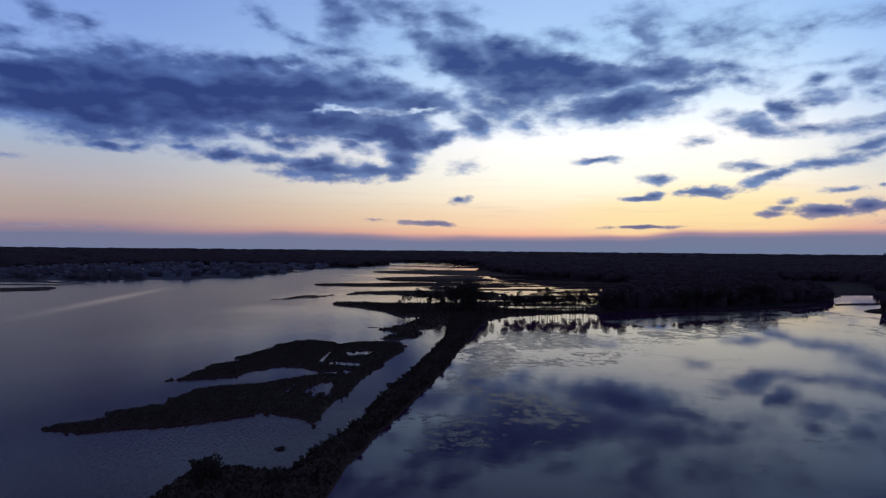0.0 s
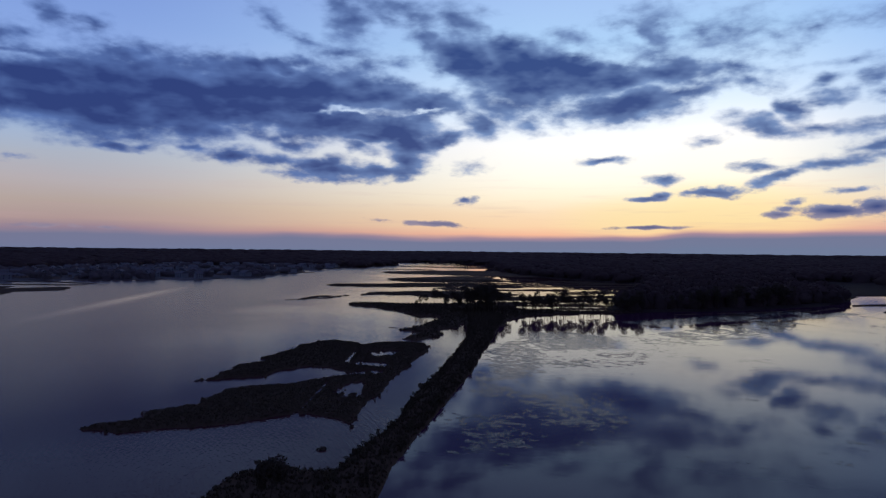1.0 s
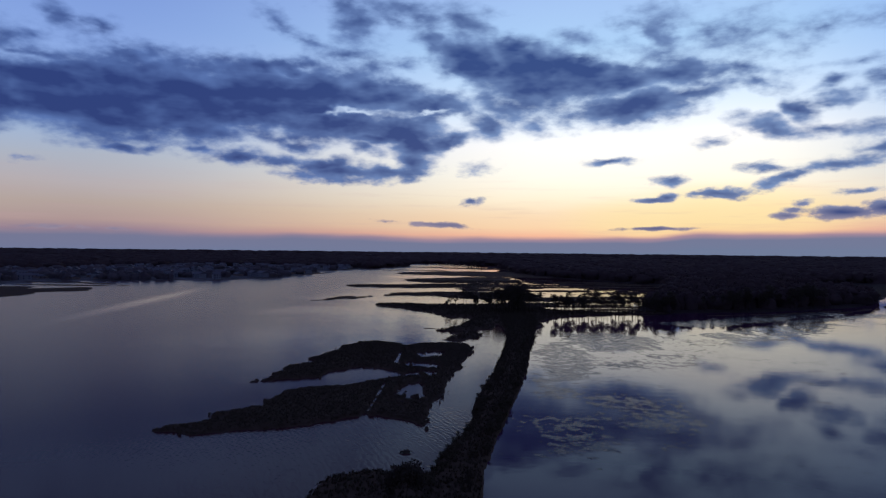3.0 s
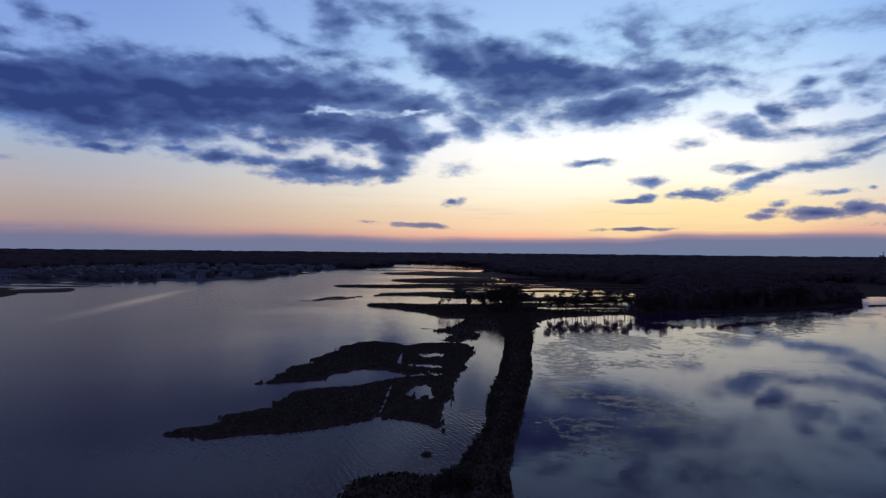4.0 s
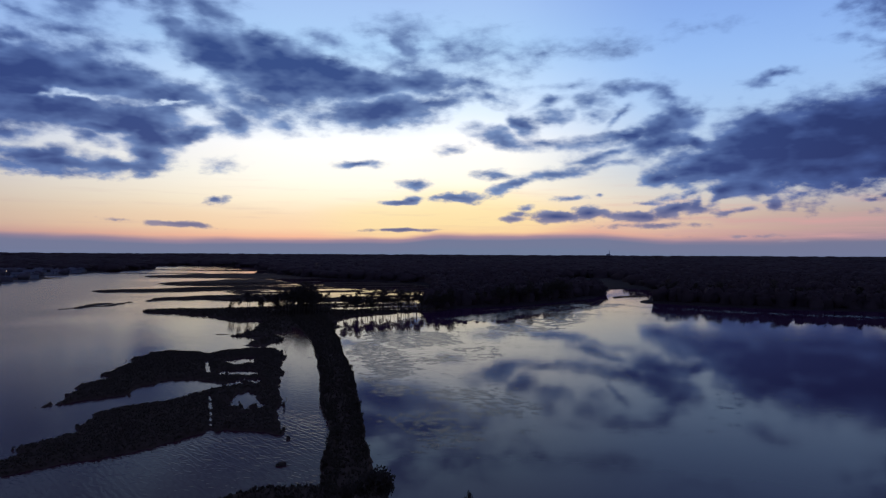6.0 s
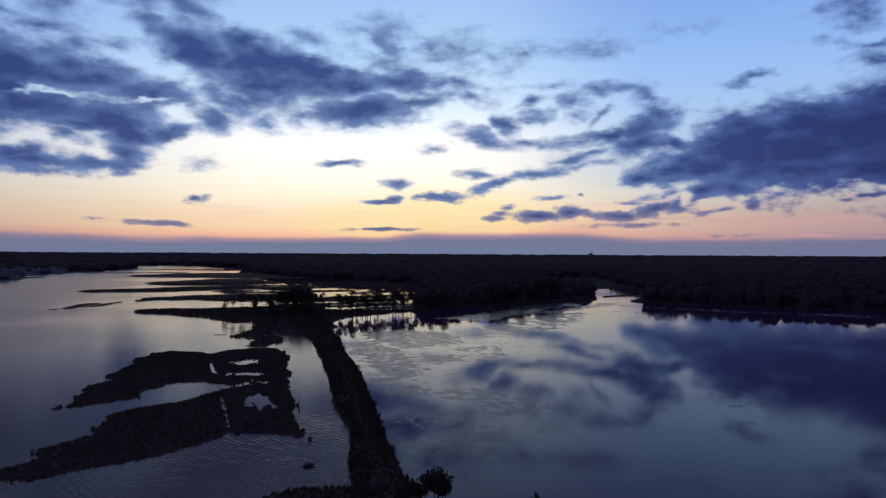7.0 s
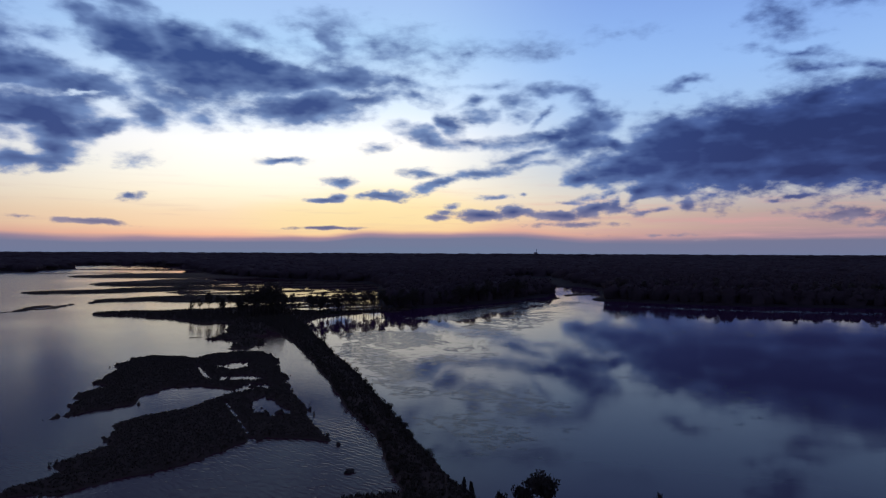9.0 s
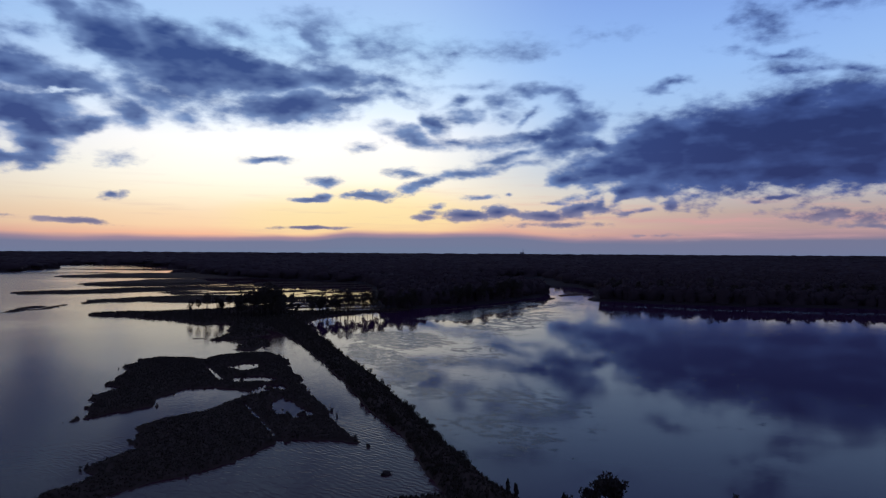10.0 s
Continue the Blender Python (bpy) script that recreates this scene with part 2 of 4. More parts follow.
mass = None
for a, e, w, h, slope, body in WEST_BANK + WEST_EDGES + LOW_BANK + MID_BANK + HIGH_WISPS + GLOW_SCRAPS + EAST_SCRAPS + EAST_WING + EAST_DIAGONAL + EAST_SHELF + EAST_BANK + EAST_HAZE + UNSEEN_WEST:
    weight = min(1.7, 0.6 + 0.6 * h) * body
    bulk = net.math("MULTIPLY_ADD", from_middle(mass, a, e, w * 1.2, h * 1.25, slope), -weight, weight)
    mass = bulk if mass is None else net.math("SMOOTH_MAX", mass, bulk, 0.25)
for a, e, w, h, slope, body in GAPS:
    mass = net.math("SMOOTH_MIN", mass, net.math("MULTIPLY_ADD", from_middle(mass, a, e, w, h, slope), 0.8, -0.62 * body), 0.4)
# Broken cloud goes on overhead and behind.
layer = net.noise(net.vec("MULTIPLY", heading, (1, 1, 2.5)), 3.5, 6, 0.6)
beyond = net.math("MAXIMUM", net.step(elevation, 20.0, 24.5), net.step(off_glow, 52, 62))
mass = net.math("MAXIMUM", mass, net.math("SUBTRACT", net.math("MULTIPLY", net.math("MULTIPLY", net.math("SUBTRACT", layer, 0.46), 4.5), beyond), net.math("SUBTRACT", 1.0, beyond)))
fray = net.noise(net.vec("MULTIPLY", heading, (1, 1, 2.2)), 38.0, 5, 0.58)
tuft = net.noise(net.vec("MULTIPLY", heading, (1, 1, 2.4)), 14.0, 3, 0.5)
above = net.noise(net.vec("MULTIPLY", net.vec("ADD", heading, (0.004, 0, 0.011)), (1, 1, 2.4)), 14.0, 3, 0.5)
dense = net.math("ADD", net.math("ADD", mass, net.step(elevation, 3.0, 9.0, 0.0, 0.08)), net.math("ADD", net.math("MULTIPLY", net.math("SUBTRACT", fray, 0.5), net.step(elevation, 3.5, 9.0, 1.6, 1.1)), net.math("MULTIPLY", net.math("SUBTRACT", tuft, 0.5), 1.0)))
cover = net.step(dense, net.step(elevation, 3.5, 9.0, -0.16, -0.4), net.step(elevation, 3.5, 9.0, 0.34, 0.55))
side = net.step(off_glow, 12, 42)
east = net.step(azimuth, 40.0, 56.0)
body_tone = net.mix(net.step(elevation, 1.6, 3.4), lin(84, 94, 138), net.mix(east, net.mix(side, lin(46, 70, 130), lin(40, 58, 118)), lin(28, 42, 98)))
pale_tone = net.mix(net.step(elevation, 1.8, 5.5), lin(152, 140, 158), net.mix(east, net.mix(side, lin(118, 146, 194), lin(90, 118, 178)), lin(66, 90, 154)))
lit = net.math("MULTIPLY", net.math("SUBTRACT", tuft, above), 1.3)
bank = net.noise(net.vec("MULTIPLY", heading, (1, 1, 6.0)), 7.0, 4, 0.5)
thick = net.math("ADD", net.step(net.math("MULTIPLY_ADD", net.math("SUBTRACT", tuft, 0.5), 0.7, mass), -0.15, 1.25, 0.1, 1.0), net.math("ADD", lit, net.math("ADD", net.math("MULTIPLY", net.math("SUBTRACT", bank, 0.5), -0.75), net.math("MULTIPLY", net.math("SUBTRACT", fray, 0.5), 0.12))), clamp=True)
tone = net.mix(thick, pale_tone, body_tone)
shown = net.mix(net.math("MULTIPLY", cover, 0.97), open_sky, tone)
sky_light = net.add("ShaderNodeBackground")
net.put(sky_light.inputs[0], shown)
near_sun = net.math("MULTIPLY", net.step(off_glow, 34, 4), net.math("MULTIPLY", net.step(elevation, 2.5, 6.0), net.step(elevation, 17.0, 9.0)))
net.put(sky_light.inputs[1], net.math("MULTIPLY_ADD", net.math("MULTIPLY", near_sun, net.math("SUBTRACT", 1.0, cover)), 0.09, 1.0))
net.put(net.add("ShaderNodeOutputWorld").inputs[0], sky_light.outputs[0])


# ---- materials ----
def material(name):
    m = bpy.data.materials.new(name)
    m.use_nodes = True
    return m, Net(m.node_tree)


def finish(net, colour, rough, normal=None, specular=0.5, metallic=0.0, ior=1.45):
    shader = net.add("ShaderNodeBsdfPrincipled")
    for key, value in (("Base Color", colour), ("Roughness", rough), ("Normal", normal), ("Specular IOR Level", specular), ("Metallic", metallic), ("IOR", ior)):
        net.put(shader.inputs[key], value)
    net.put(net.add("ShaderNodeOutputMaterial").inputs[0], shader.outputs[0])
    return shader


def bump(net, height, strength, distance):
    node = net.add("ShaderNodeBump")
    node.inputs["Strength"].default_value, node.inputs["Distance"].default_value = strength, distance
    net.put(node.inputs["Height"], height)
    return node.outputs[0]


def earthy(name, dark, light, coarse, fine, rough=0.9, relief=0.05):
    """A rough natural surface, mottled at two scales."""
    m, net = material(name)
    where = net.add("ShaderNodeTexCoord").outputs["Object"]
    big, small = net.noise(where, coarse, 4, 0.6), net.noise(where, fine, 5, 0.65)
    blend = net.math("ADD", net.math("MULTIPLY", net.step(big, 0.35, 0.65), 0.6), net.math("MULTIPLY", net.step(small, 0.3, 0.7), 0.4))
    finish(net, net.mix(blend, (*dark, 1), (*light, 1)), rough, bump(net, small, 0.6, relief), 0.02)
    return m


def leafy(name, dark, light):
    """Foliage whose leaves and plants differ a little from one another."""
    m, net = material(name)
    info, piece = net.add("ShaderNodeObjectInfo").outputs["Random"], net.add("ShaderNodeNewGeometry").outputs["Random Per Island"]
    where = net.add("ShaderNodeTexCoord").outputs["Object"]
    blend = net.math("ADD", net.math("MULTIPLY", piece, 0.55), net.math("ADD", net.math("MULTIPLY", info, 0.2), net.math("MULTIPLY", net.noise(where, 0.3, 3), 0.25)))
    finish(net, net.mix(blend, (*dark, 1), (*light, 1)), 0.9, None, 0.03)
    return m


def painted(name, colour, rough=0.6):
    m, net = material(name)
    where = net.add("ShaderNodeTexCoord").outputs["Object"]
    info = net.add("ShaderNodeObjectInfo").outputs["Random"]
    grime = net.noise(where, 1.2, 5, 0.6)
    shade = net.math("ADD", net.math("MULTIPLY", net.step(grime, 0.3, 0.7), 0.2), net.math("MULTIPLY", info, 0.3))
    finish(net, net.mix(shade, (*colour, 1), tuple(c * 0.6 for c in colour) + (1,)), rough, bump(net, grime, 0.2, 0.02))
    return m


# A smooth lane left by a passing boat: place, turn and half size.
WAKE = ((-255, 515, 0), (0, 0, radians(97.6)), (215, 17, 50))


def water_material(name, still):
    m, net = material(name)
    where = net.add("ShaderNodeTexCoord").outputs["Object"]
    slow = net.noise(net.vec("MULTIPLY", where, (0.006, 0.009, 1)), 1.0, 4, 0.55)
    if still:
        ripple = net.noise(where, 0.35, 3, 0.5)
        rough = net.step(slow, 0.38, 0.66, 0.015, 0.07)
        normal = bump(net, net.math("ADD", ripple, net.noise(net.vec("MULTIPLY", where, (0.05, 0.16, 1)), 1.0, 5, 0.6)), 0.1, 0.06)
    else:
        wave = net.add("ShaderNodeTexWave", wave_type="BANDS", bands_direction="DIAGONAL")
        turned = net.add("ShaderNodeMapping")
        net.put(turned.inputs[0], where)
        turned.inputs[2].default_value = (0, 0, radians(24))
        net.put(wave.inputs["Vector"], turned.outputs[0])
        for key, value in (("Scale", 0.34), ("Distortion", 7.0), ("Detail", 3.0), ("Detail Scale", 1.2)):
            wave.inputs[key].default_value = value
        chop = net.noise(net.vec("MULTIPLY", where, (0.5, 1.0, 1)), 0.55, 5, 0.6)
        breeze = net.step(net.noise(where, 0.012, 3), 0.4, 0.62, 0.5, 1.0)
        ruffle = net.add("ShaderNodeMapping", vector_type="TEXTURE")
        net.put(ruffle.inputs[0], where)
        ruffle.inputs[1].default_value, ruffle.inputs[3].default_value = (-42, 138, 0), (62, 58, 50)
        gust = net.step(net.vec("LENGTH", ruffle.outputs[0], out=1), 1.0, 0.3, 0.2, 1.1)
        swell = net.math("MULTIPLY", net.math("ADD", net.math("MULTIPLY", wave.outputs["Fac"], gust), chop), breeze)
        open_reach = net.add("ShaderNodeSeparateXYZ")
        net.put(open_reach.inputs[0], where)
        rough = net.step(net.math("MULTIPLY_ADD", slow, 120.0, open_reach.outputs[0]), -110.0, 25.0, 0.23, 0.08)
        lane = net.add("ShaderNodeMapping", vector_type="TEXTURE")
        net.put(lane.inputs[0], where)
        lane.inputs[1].default_value, lane.inputs[2].default_value, lane.inputs[3].default_value = WAKE
        calm = net.step(net.vec("LENGTH", lane.outputs[0], out=1), 0.0, 1.0)
        # The narrow channels of the marsh lie sheltered.
        shelter = net.step(open_reach.outputs[0], 15.0, 60.0, 1.0, 0.15)
        rough = net.math("MULTIPLY", net.math("MULTIPLY", rough, net.math("MULTIPLY_ADD", calm, 0.36, 0.64)), shelter)
        normal = bump(net, net.math("MULTIPLY", net.math("MULTIPLY", swell, shelter), net.math("MULTIPLY_ADD", calm, 0.5, 0.5)), 0.3, 0.12)
    silt = ((0.046, 0.0125, 0.041, 1), (0.053, 0.0155, 0.046, 1)) if still else ((0.058, 0.019, 0.022, 1), (0.068, 0.023, 0.027, 1))
    finish(net, net.mix(slow, *silt), rough, normal, 0.5, 0.0, 1.14 if still else 1.11)
    return m


SOIL = earthy("marsh_soil", (0.065, 0.042, 0.028), (0.08, 0.053, 0.035), 0.05, 0.9)
SAND = earthy("pale_sand", (0.16, 0.14, 0.12), (0.3, 0.27, 0.22), 0.2, 3.0, 0.85, 0.02)
WOODLAND, net = material("woodland_floor")
where = net.add("ShaderNodeTexCoord").outputs["Object"]
litter, plots = net.noise(where, 0.2, 5, 0.65), net.noise(where, 0.03, 3, 0.6)
east_of = net.add("ShaderNodeSeparateXYZ")
net.put(east_of.inputs[0], where)
leaf_floor = net.mix(litter, (0.026, 0.018, 0.016, 1), (0.048, 0.034, 0.028, 1))
lawns = net.mix(net.step(plots, 0.4, 0.6), (0.08, 0.07, 0.062, 1), (0.14, 0.125, 0.118, 1))
finish(net, net.mix(net.step(east_of.outputs[0], -225.0, -275.0), leaf_floor, lawns), 0.9, bump(net, litter, 0.6, 0.05), 0.02)
GRASS = leafy("marsh_grass", (0.074, 0.054, 0.034), (0.084, 0.062, 0.04))
NEEDLES = leafy("pine_needles", (0.07, 0.054, 0.038), (0.09, 0.068, 0.046))
LEAVES = leafy("shrub_leaves", (0.064, 0.05, 0.03), (0.078, 0.058, 0.036))
CANOPY = leafy("woodland_canopy", (0.058, 0.037, 0.033), (0.066, 0.042, 0.038))
BARE_CROWNS = leafy("bare_grey_crowns", (0.085, 0.066, 0.064), (0.12, 0.096, 0.092))
BARK = earthy("pine_bark", (0.03, 0.022, 0.016), (0.085, 0.06, 0.042), 0.8, 6.0, 0.9, 0.02)
ALGAE, net = material("floating_algae")
film = net.noise(net.add("ShaderNodeTexCoord").outputs["Object"], 0.4, 5, 0.6)
finish(net, net.mix(film, (0.022, 0.018, 0.028, 1), (0.04, 0.034, 0.044, 1)), net.step(film, 0.3, 0.7, 0.14, 0.26), None, 0.5, 0.0, 1.125)
RIVER_WATER = water_material("river_water", False)
POND_WATER = water_material("pond_water", True)
SIDING = painted("pale_siding", (0.2, 0.195, 0.2))
BRICK_RED = painted("brown_siding", (0.22, 0.15, 0.11))
SHINGLE = painted("grey_shingle", (0.115, 0.105, 0.11), 0.85)
WINDOW_GLASS = painted("dark_window_glass", (0.03, 0.035, 0.05), 0.12)
STEEL = painted("grey_steel", (0.25, 0.25, 0.26), 0.5)
LAMP_GLOW, net = material("lamp_glow")
glowing = net.add("ShaderNodeEmission")
glowing.inputs[0].default_value, glowing.inputs[1].default_value = (1.0, 0.72, 0.42, 1), 5.0
net.put(net.add("ShaderNodeOutputMaterial").inputs[0], glowing.outputs[0])


# ---- shapes ----
def hashed(ix, iy, seed):
    h = (ix.astype(np.int64) * 374761393 + iy.astype(np.int64) * 668265263 + seed * 144665113) & 0xFFFFFFFF
    h = ((h ^ (h >> 13)) * 1274126177) & 0xFFFFFFFF
    return ((h ^ (h >> 16)) & 0xFFFF) / 65535.0


def vnoise(x, y, seed=0):
    """Smooth noise from 0 to 1 on a unit lattice."""
    ix, iy = np.floor(x), np.floor(y)
    fx, fy = x - ix, y - iy
    fx, fy = fx * fx * (3 - 2 * fx), fy * fy * (3 - 2 * fy)
    a, b, c, d = hashed(ix, iy, seed), hashed(ix + 1, iy, seed), hashed(ix, iy + 1, seed), hashed(ix + 1, iy + 1, seed)
    return (a * (1 - fx) + b * fx) * (1 - fy) + (c * (1 - fx) + d * fx) * fy


def fbm(x, y, octaves=4, seed=0, gain=0.5):
    total, weight, amp = 0, 0, 1.0
    for n in range(octaves):
        total, weight = total + amp * vnoise(x * 2**n + 17.3 * n, y * 2**n - 9.1 * n, seed + n), weight + amp
        amp *= gain
    return total / weight


def inside(x, y, outline):
    """Metres inside a closed outline; outside it is negative."""
    best, within = np.full(x.shape, 1e9), np.zeros(x.shape, bool)
    for (ax, ay), (bx, by) in zip(outline, outline[1:] + outline[:1]):
        dx, dy = bx - ax, by - ay
        t = np.clip(((x - ax) * dx + (y - ay) * dy) / (dx * dx + dy * dy), 0, 1)
        best = np.minimum(best, np.hypot(x - ax - t * dx, y - ay - t * dy))
        if ay != by:
            within ^= ((ay > y) != (by > y)) & (x < dx * (y - ay) / dy + ax)
    return np.where(within, best, -best)


def along(x, y, spine):
    """Metres inside a strip that follows a spine of x, y, half width."""
    best = np.full(x.shape, -1e9)
    for (ax, ay, ar), (bx, by, br) in zip(spine, spine[1:]):
        dx, dy = bx - ax, by - ay
        t = np.clip(((x - ax) * dx + (y - ay) * dy) / (dx * dx + dy * dy), 0, 1)
        best = np.maximum(best, ar + t * (br - ar) - np.hypot(x - ax - t * dx, y - ay - t * dy))
    return best


def mesh_object(name, verts, faces, mat, parent=None, smooth=False):
    me = bpy.data.meshes.new(name)
    me.from_pydata(np.asarray(verts, float).reshape(-1, 3).tolist() if len(verts) < 3000 else verts, [], faces)
    me.materials.append(mat)
    if smooth:
        me.polygons.foreach_set("use_smooth", np.ones(len(me.polygons), bool))
    ob = new(name, me)
    if parent:
        ob.parent = parent
    return ob


def grid_object(name, xs, ys, height_of, mat, floor=-0.8):
    """A terrain sheet on a grid, without the parts that lie deep under water."""
    gx, gy = np.meshgrid(xs, ys)
    gz = height_of(gx, gy)
    n, m = gx.shape
    index = np.arange(n * m).reshape(n, m)
    quads = np.stack([index[:-1, :-1], index[:-1, 1:], index[1:, 1:], index[1:, :-1]], -1).reshape(-1, 4)
    quads = quads[(gz.ravel()[quads] > floor).any(1)]
    used, quads = np.unique(quads, return_inverse=True)
    verts = np.stack([gx.ravel(), gy.ravel(), gz.ravel()], -1)[used]
    return mesh_object(name, verts, quads.reshape(-1, 4), mat, smooth=True)


def relief(depth, x, y, top, edge=1.6, tussock=0.35):
    """Height from metres inside the shore: a low bank with tussocks, falling away under water."""
    bank = top * (1 - np.exp(-np.maximum(depth, 0) / edge)) + tussock * np.clip(depth, 0, 1) * (fbm(x / 1.7, y / 1.7, 3, 5) - 0.3)
    return np.where(depth > 0, bank, np.maximum(depth * 0.45, -1.5))


def ragged(x, y, amount, size, seed=0):
    return (fbm(x / size, y / size, 4, seed, 0.6) - 0.5) * 2 * amount


def tufts(name, points, low, high, mat, blades=5, spread=0.35):
    """Many clumps of blades in one mesh."""
    rng = np.random.default_rng(len(points))
    n = len(points)
    base = np.repeat(points, blades, 0)
    tall = np.repeat(rng.uniform(low, high, n), blades) * rng.uniform(0.7, 1.0, n * blades)
    angle = rng.uniform(0, 2 * np.pi, n * blades)
    away = np.stack([np.cos(angle), np.sin(angle), 0 * angle], -1)
    side = np.stack([-np.sin(angle), np.cos(angle), 0 * angle], -1)
    wide = rng.uniform(0.08, 0.2, n * blades)[:, None] * (high / 0.8)
    root = base + away * spread * 0.4 * rng.uniform(0, 1, (n * blades, 1))
    tip = root + away * spread * rng.uniform(0.3, 1.2, (n * blades, 1)) + np.stack([0 * tall, 0 * tall, tall], -1)
    verts = np.stack([root - side * wide, root + side * wide, tip], 1).reshape(-1, 3)
    return mesh_object(name, verts, np.arange(len(verts)).reshape(-1, 3), mat)


def scatter(depth_of, top_of, x0, x1, y0, y1, count, margin, seed):
    rng = np.random.default_rng(seed)
    x, y = rng.uniform(x0, x1, count), rng.uniform(y0, y1, count)
    keep = depth_of(x, y) > margin
    x, y = x[keep], y[keep]
    return np.stack([x, y, top_of(x, y) - 0.05], -1)


# ---- ground and water ----
LAKE = [(-700, -1500), (-640, 200), (-600, 500), (-540, 640), (-482, 774), (-445, 790), (-375, 827), (-310, 841), (-274, 940), (-252, 1130), (-295, 1145), (-262, 1268),
        (-225, 1446), (-150, 1700), (-190, 2100), (-20, 2190), (118, 2100), (96, 1700), (88, 1400), (110, 1100), (150, 985), (225, 850), (205, 745), (172, 650), (143, 575), (120, 512), (100, 470),
        (106, 443), (182, 459), (235, 488), (285, 519), (328, 564), (372, 626), (384, 650), (424, 650), (410, 600), (352, 522), (290, 462), (316, 415), (355, 367), (439, 303),
        (620, 160), (900, -150), (900, -1500)]


def lake_depth(x, y):
    far = np.clip(np.hypot(x, y) / 400, 0.4, 2.5)
    return inside(x, y, LAKE) + ragged(x, y, 5.0, 28.0, 3) * far


def ground_height(x, y):
    shore = -lake_depth(x, y)
    upland = np.clip((np.hypot(x, y) - 2800) / 1900, 0, 1)
    return np.where(shore > 0, 1.0 * (1 - np.exp(-shore / 6)) + 22 * upland * upland * (3 - 2 * upland) + fbm(x / 40, y / 40, 3, 8) * 0.6 * np.clip(shore / 10, 0, 1), np.maximum(shore * 0.2, -2.0))


u = np.linspace(-1, 1, 420)
xs = 60 + 190 * np.sinh(u * math.asinh(4860 / 190))
ys = 480 + 190 * np.sinh(u * math.asinh(5300 / 190))
ground = grid_object("ground", xs, ys, ground_height, WOODLAND, floor=-99)
tagged(ground, "dark low-lying wooded mainland round the water", "ground", kind="structure")

DIVIDE = [(-25, -4800), (-25, 60), (-22, 115), (-14, 160), (-9, 190), (-2, 240), (6, 300), (14, 420), (70, 445), (150, 475), (240, 525), (330, 610), (430, 690), (4800, 3000)]


def water_sheet(name, corners, mat, label):
    bm = bmesh.new()
    bm.faces.new([bm.verts.new((x, y, 0)) for x, y in corners])
    bmesh.ops.triangulate(bm, faces=bm.faces[:])
    bmesh.ops.recalc_face_normals(bm, faces=bm.faces[:])
    if bm.faces[0].normal.z < 0:
        bmesh.ops.reverse_faces(bm, faces=bm.faces[:])
    me = bpy.data.meshes.new(name)
    bm.to_mesh(me)
    bm.free()
    me.materials.append(mat)
    return tagged(new(name, me), label, "water", kind="structure")


water_sheet("water_river", DIVIDE + [(4800, 4800), (-4800, 4800), (-4800, -4800)], RIVER_WATER, "dim grey river water ruffled by light wind")
water_sheet("water_pond", DIVIDE + [(4800, -4800)], POND_WATER, "still dark pond water mirroring the evening sky")

# ---- causeway, islands and spits ----
CAUSEWAY = [(-23.4, 108, 5.2), (-22.3, 121, 4.6), (-19.4, 137, 4.2), (-15.9, 153, 3.7), (-14.0, 165, 4.4), (-12.3, 178, 4.9), (-8.7, 197, 5.1), (-5.4, 215, 5.2), (-2, 240, 5.4), (2, 270, 5.4), (6.5, 300, 6.2), (9.5, 335, 7.5), (13, 370, 10), (15, 410, 12)]
NEAR_SHORE = [(-48, 20), (-46.5, 100), (-46, 110), (-45.3, 115.5), (-43, 118.6), (-40, 120.3), (-36, 120.8), (-28, 118.6), (-22, 114), (-19.5, 111), (-17.5, 80), (-12, 20)]


def causeway_depth(x, y):
    return np.maximum(along(x, y, CAUSEWAY), inside(x, y, NEAR_SHORE)) + ragged(x, y, 0.8, 7.0, 11)


def causeway_top(x, y):
    return relief(causeway_depth(x, y), x, y, 1.5, 1.8, 0.3)


tagged(grid_object("causeway", np.arange(-56, 34, 0.9), np.arange(12, 425, 0.9), causeway_top, SOIL), "long narrow earth causeway overgrown with dark brush", "causeway", kind="structure")


def beach_top(x, y):
    depth = causeway_depth(x, y)
    return np.where((np.abs(depth - 0.1) < 0.9) & (x < -40) & (y > 70), causeway_top(x, y) + 0.06, -2.0)


tagged(grid_object("beach", np.arange(-52, -35, 0.35), np.arange(70, 121, 0.35), beach_top, SAND, floor=-0.5), "thin pale sand rim along the near shore", "beach", kind="structure")
NORTH_LOBE = [(-82, 199), (-79, 207), (-79, 226), (-71, 234), (-74, 243), (-70, 258), (-68, 274), (-62, 287), (-55, 291), (-49, 286), (-42, 277), (-37, 286), (-28, 287), (-17, 284), (-15.5, 272),
              (-17, 254), (-20, 240), (-22.6, 219), (-25, 195), (-28, 177), (-29, 164), (-29.2, 151), (-31.5, 154.5), (-34, 159), (-44, 163), (-48.5, 158), (-57, 150), (-62, 149), (-69, 148), (-75, 144), (-87, 146),
              (-77, 154), (-79, 160), (-71, 169), (-69, 188), (-63, 192), (-56, 194.5), (-47, 203.5), (-42, 208.5), (-38, 214), (-42, 219.5), (-46, 226), (-54, 228), (-63, 218), (-65, 208)]
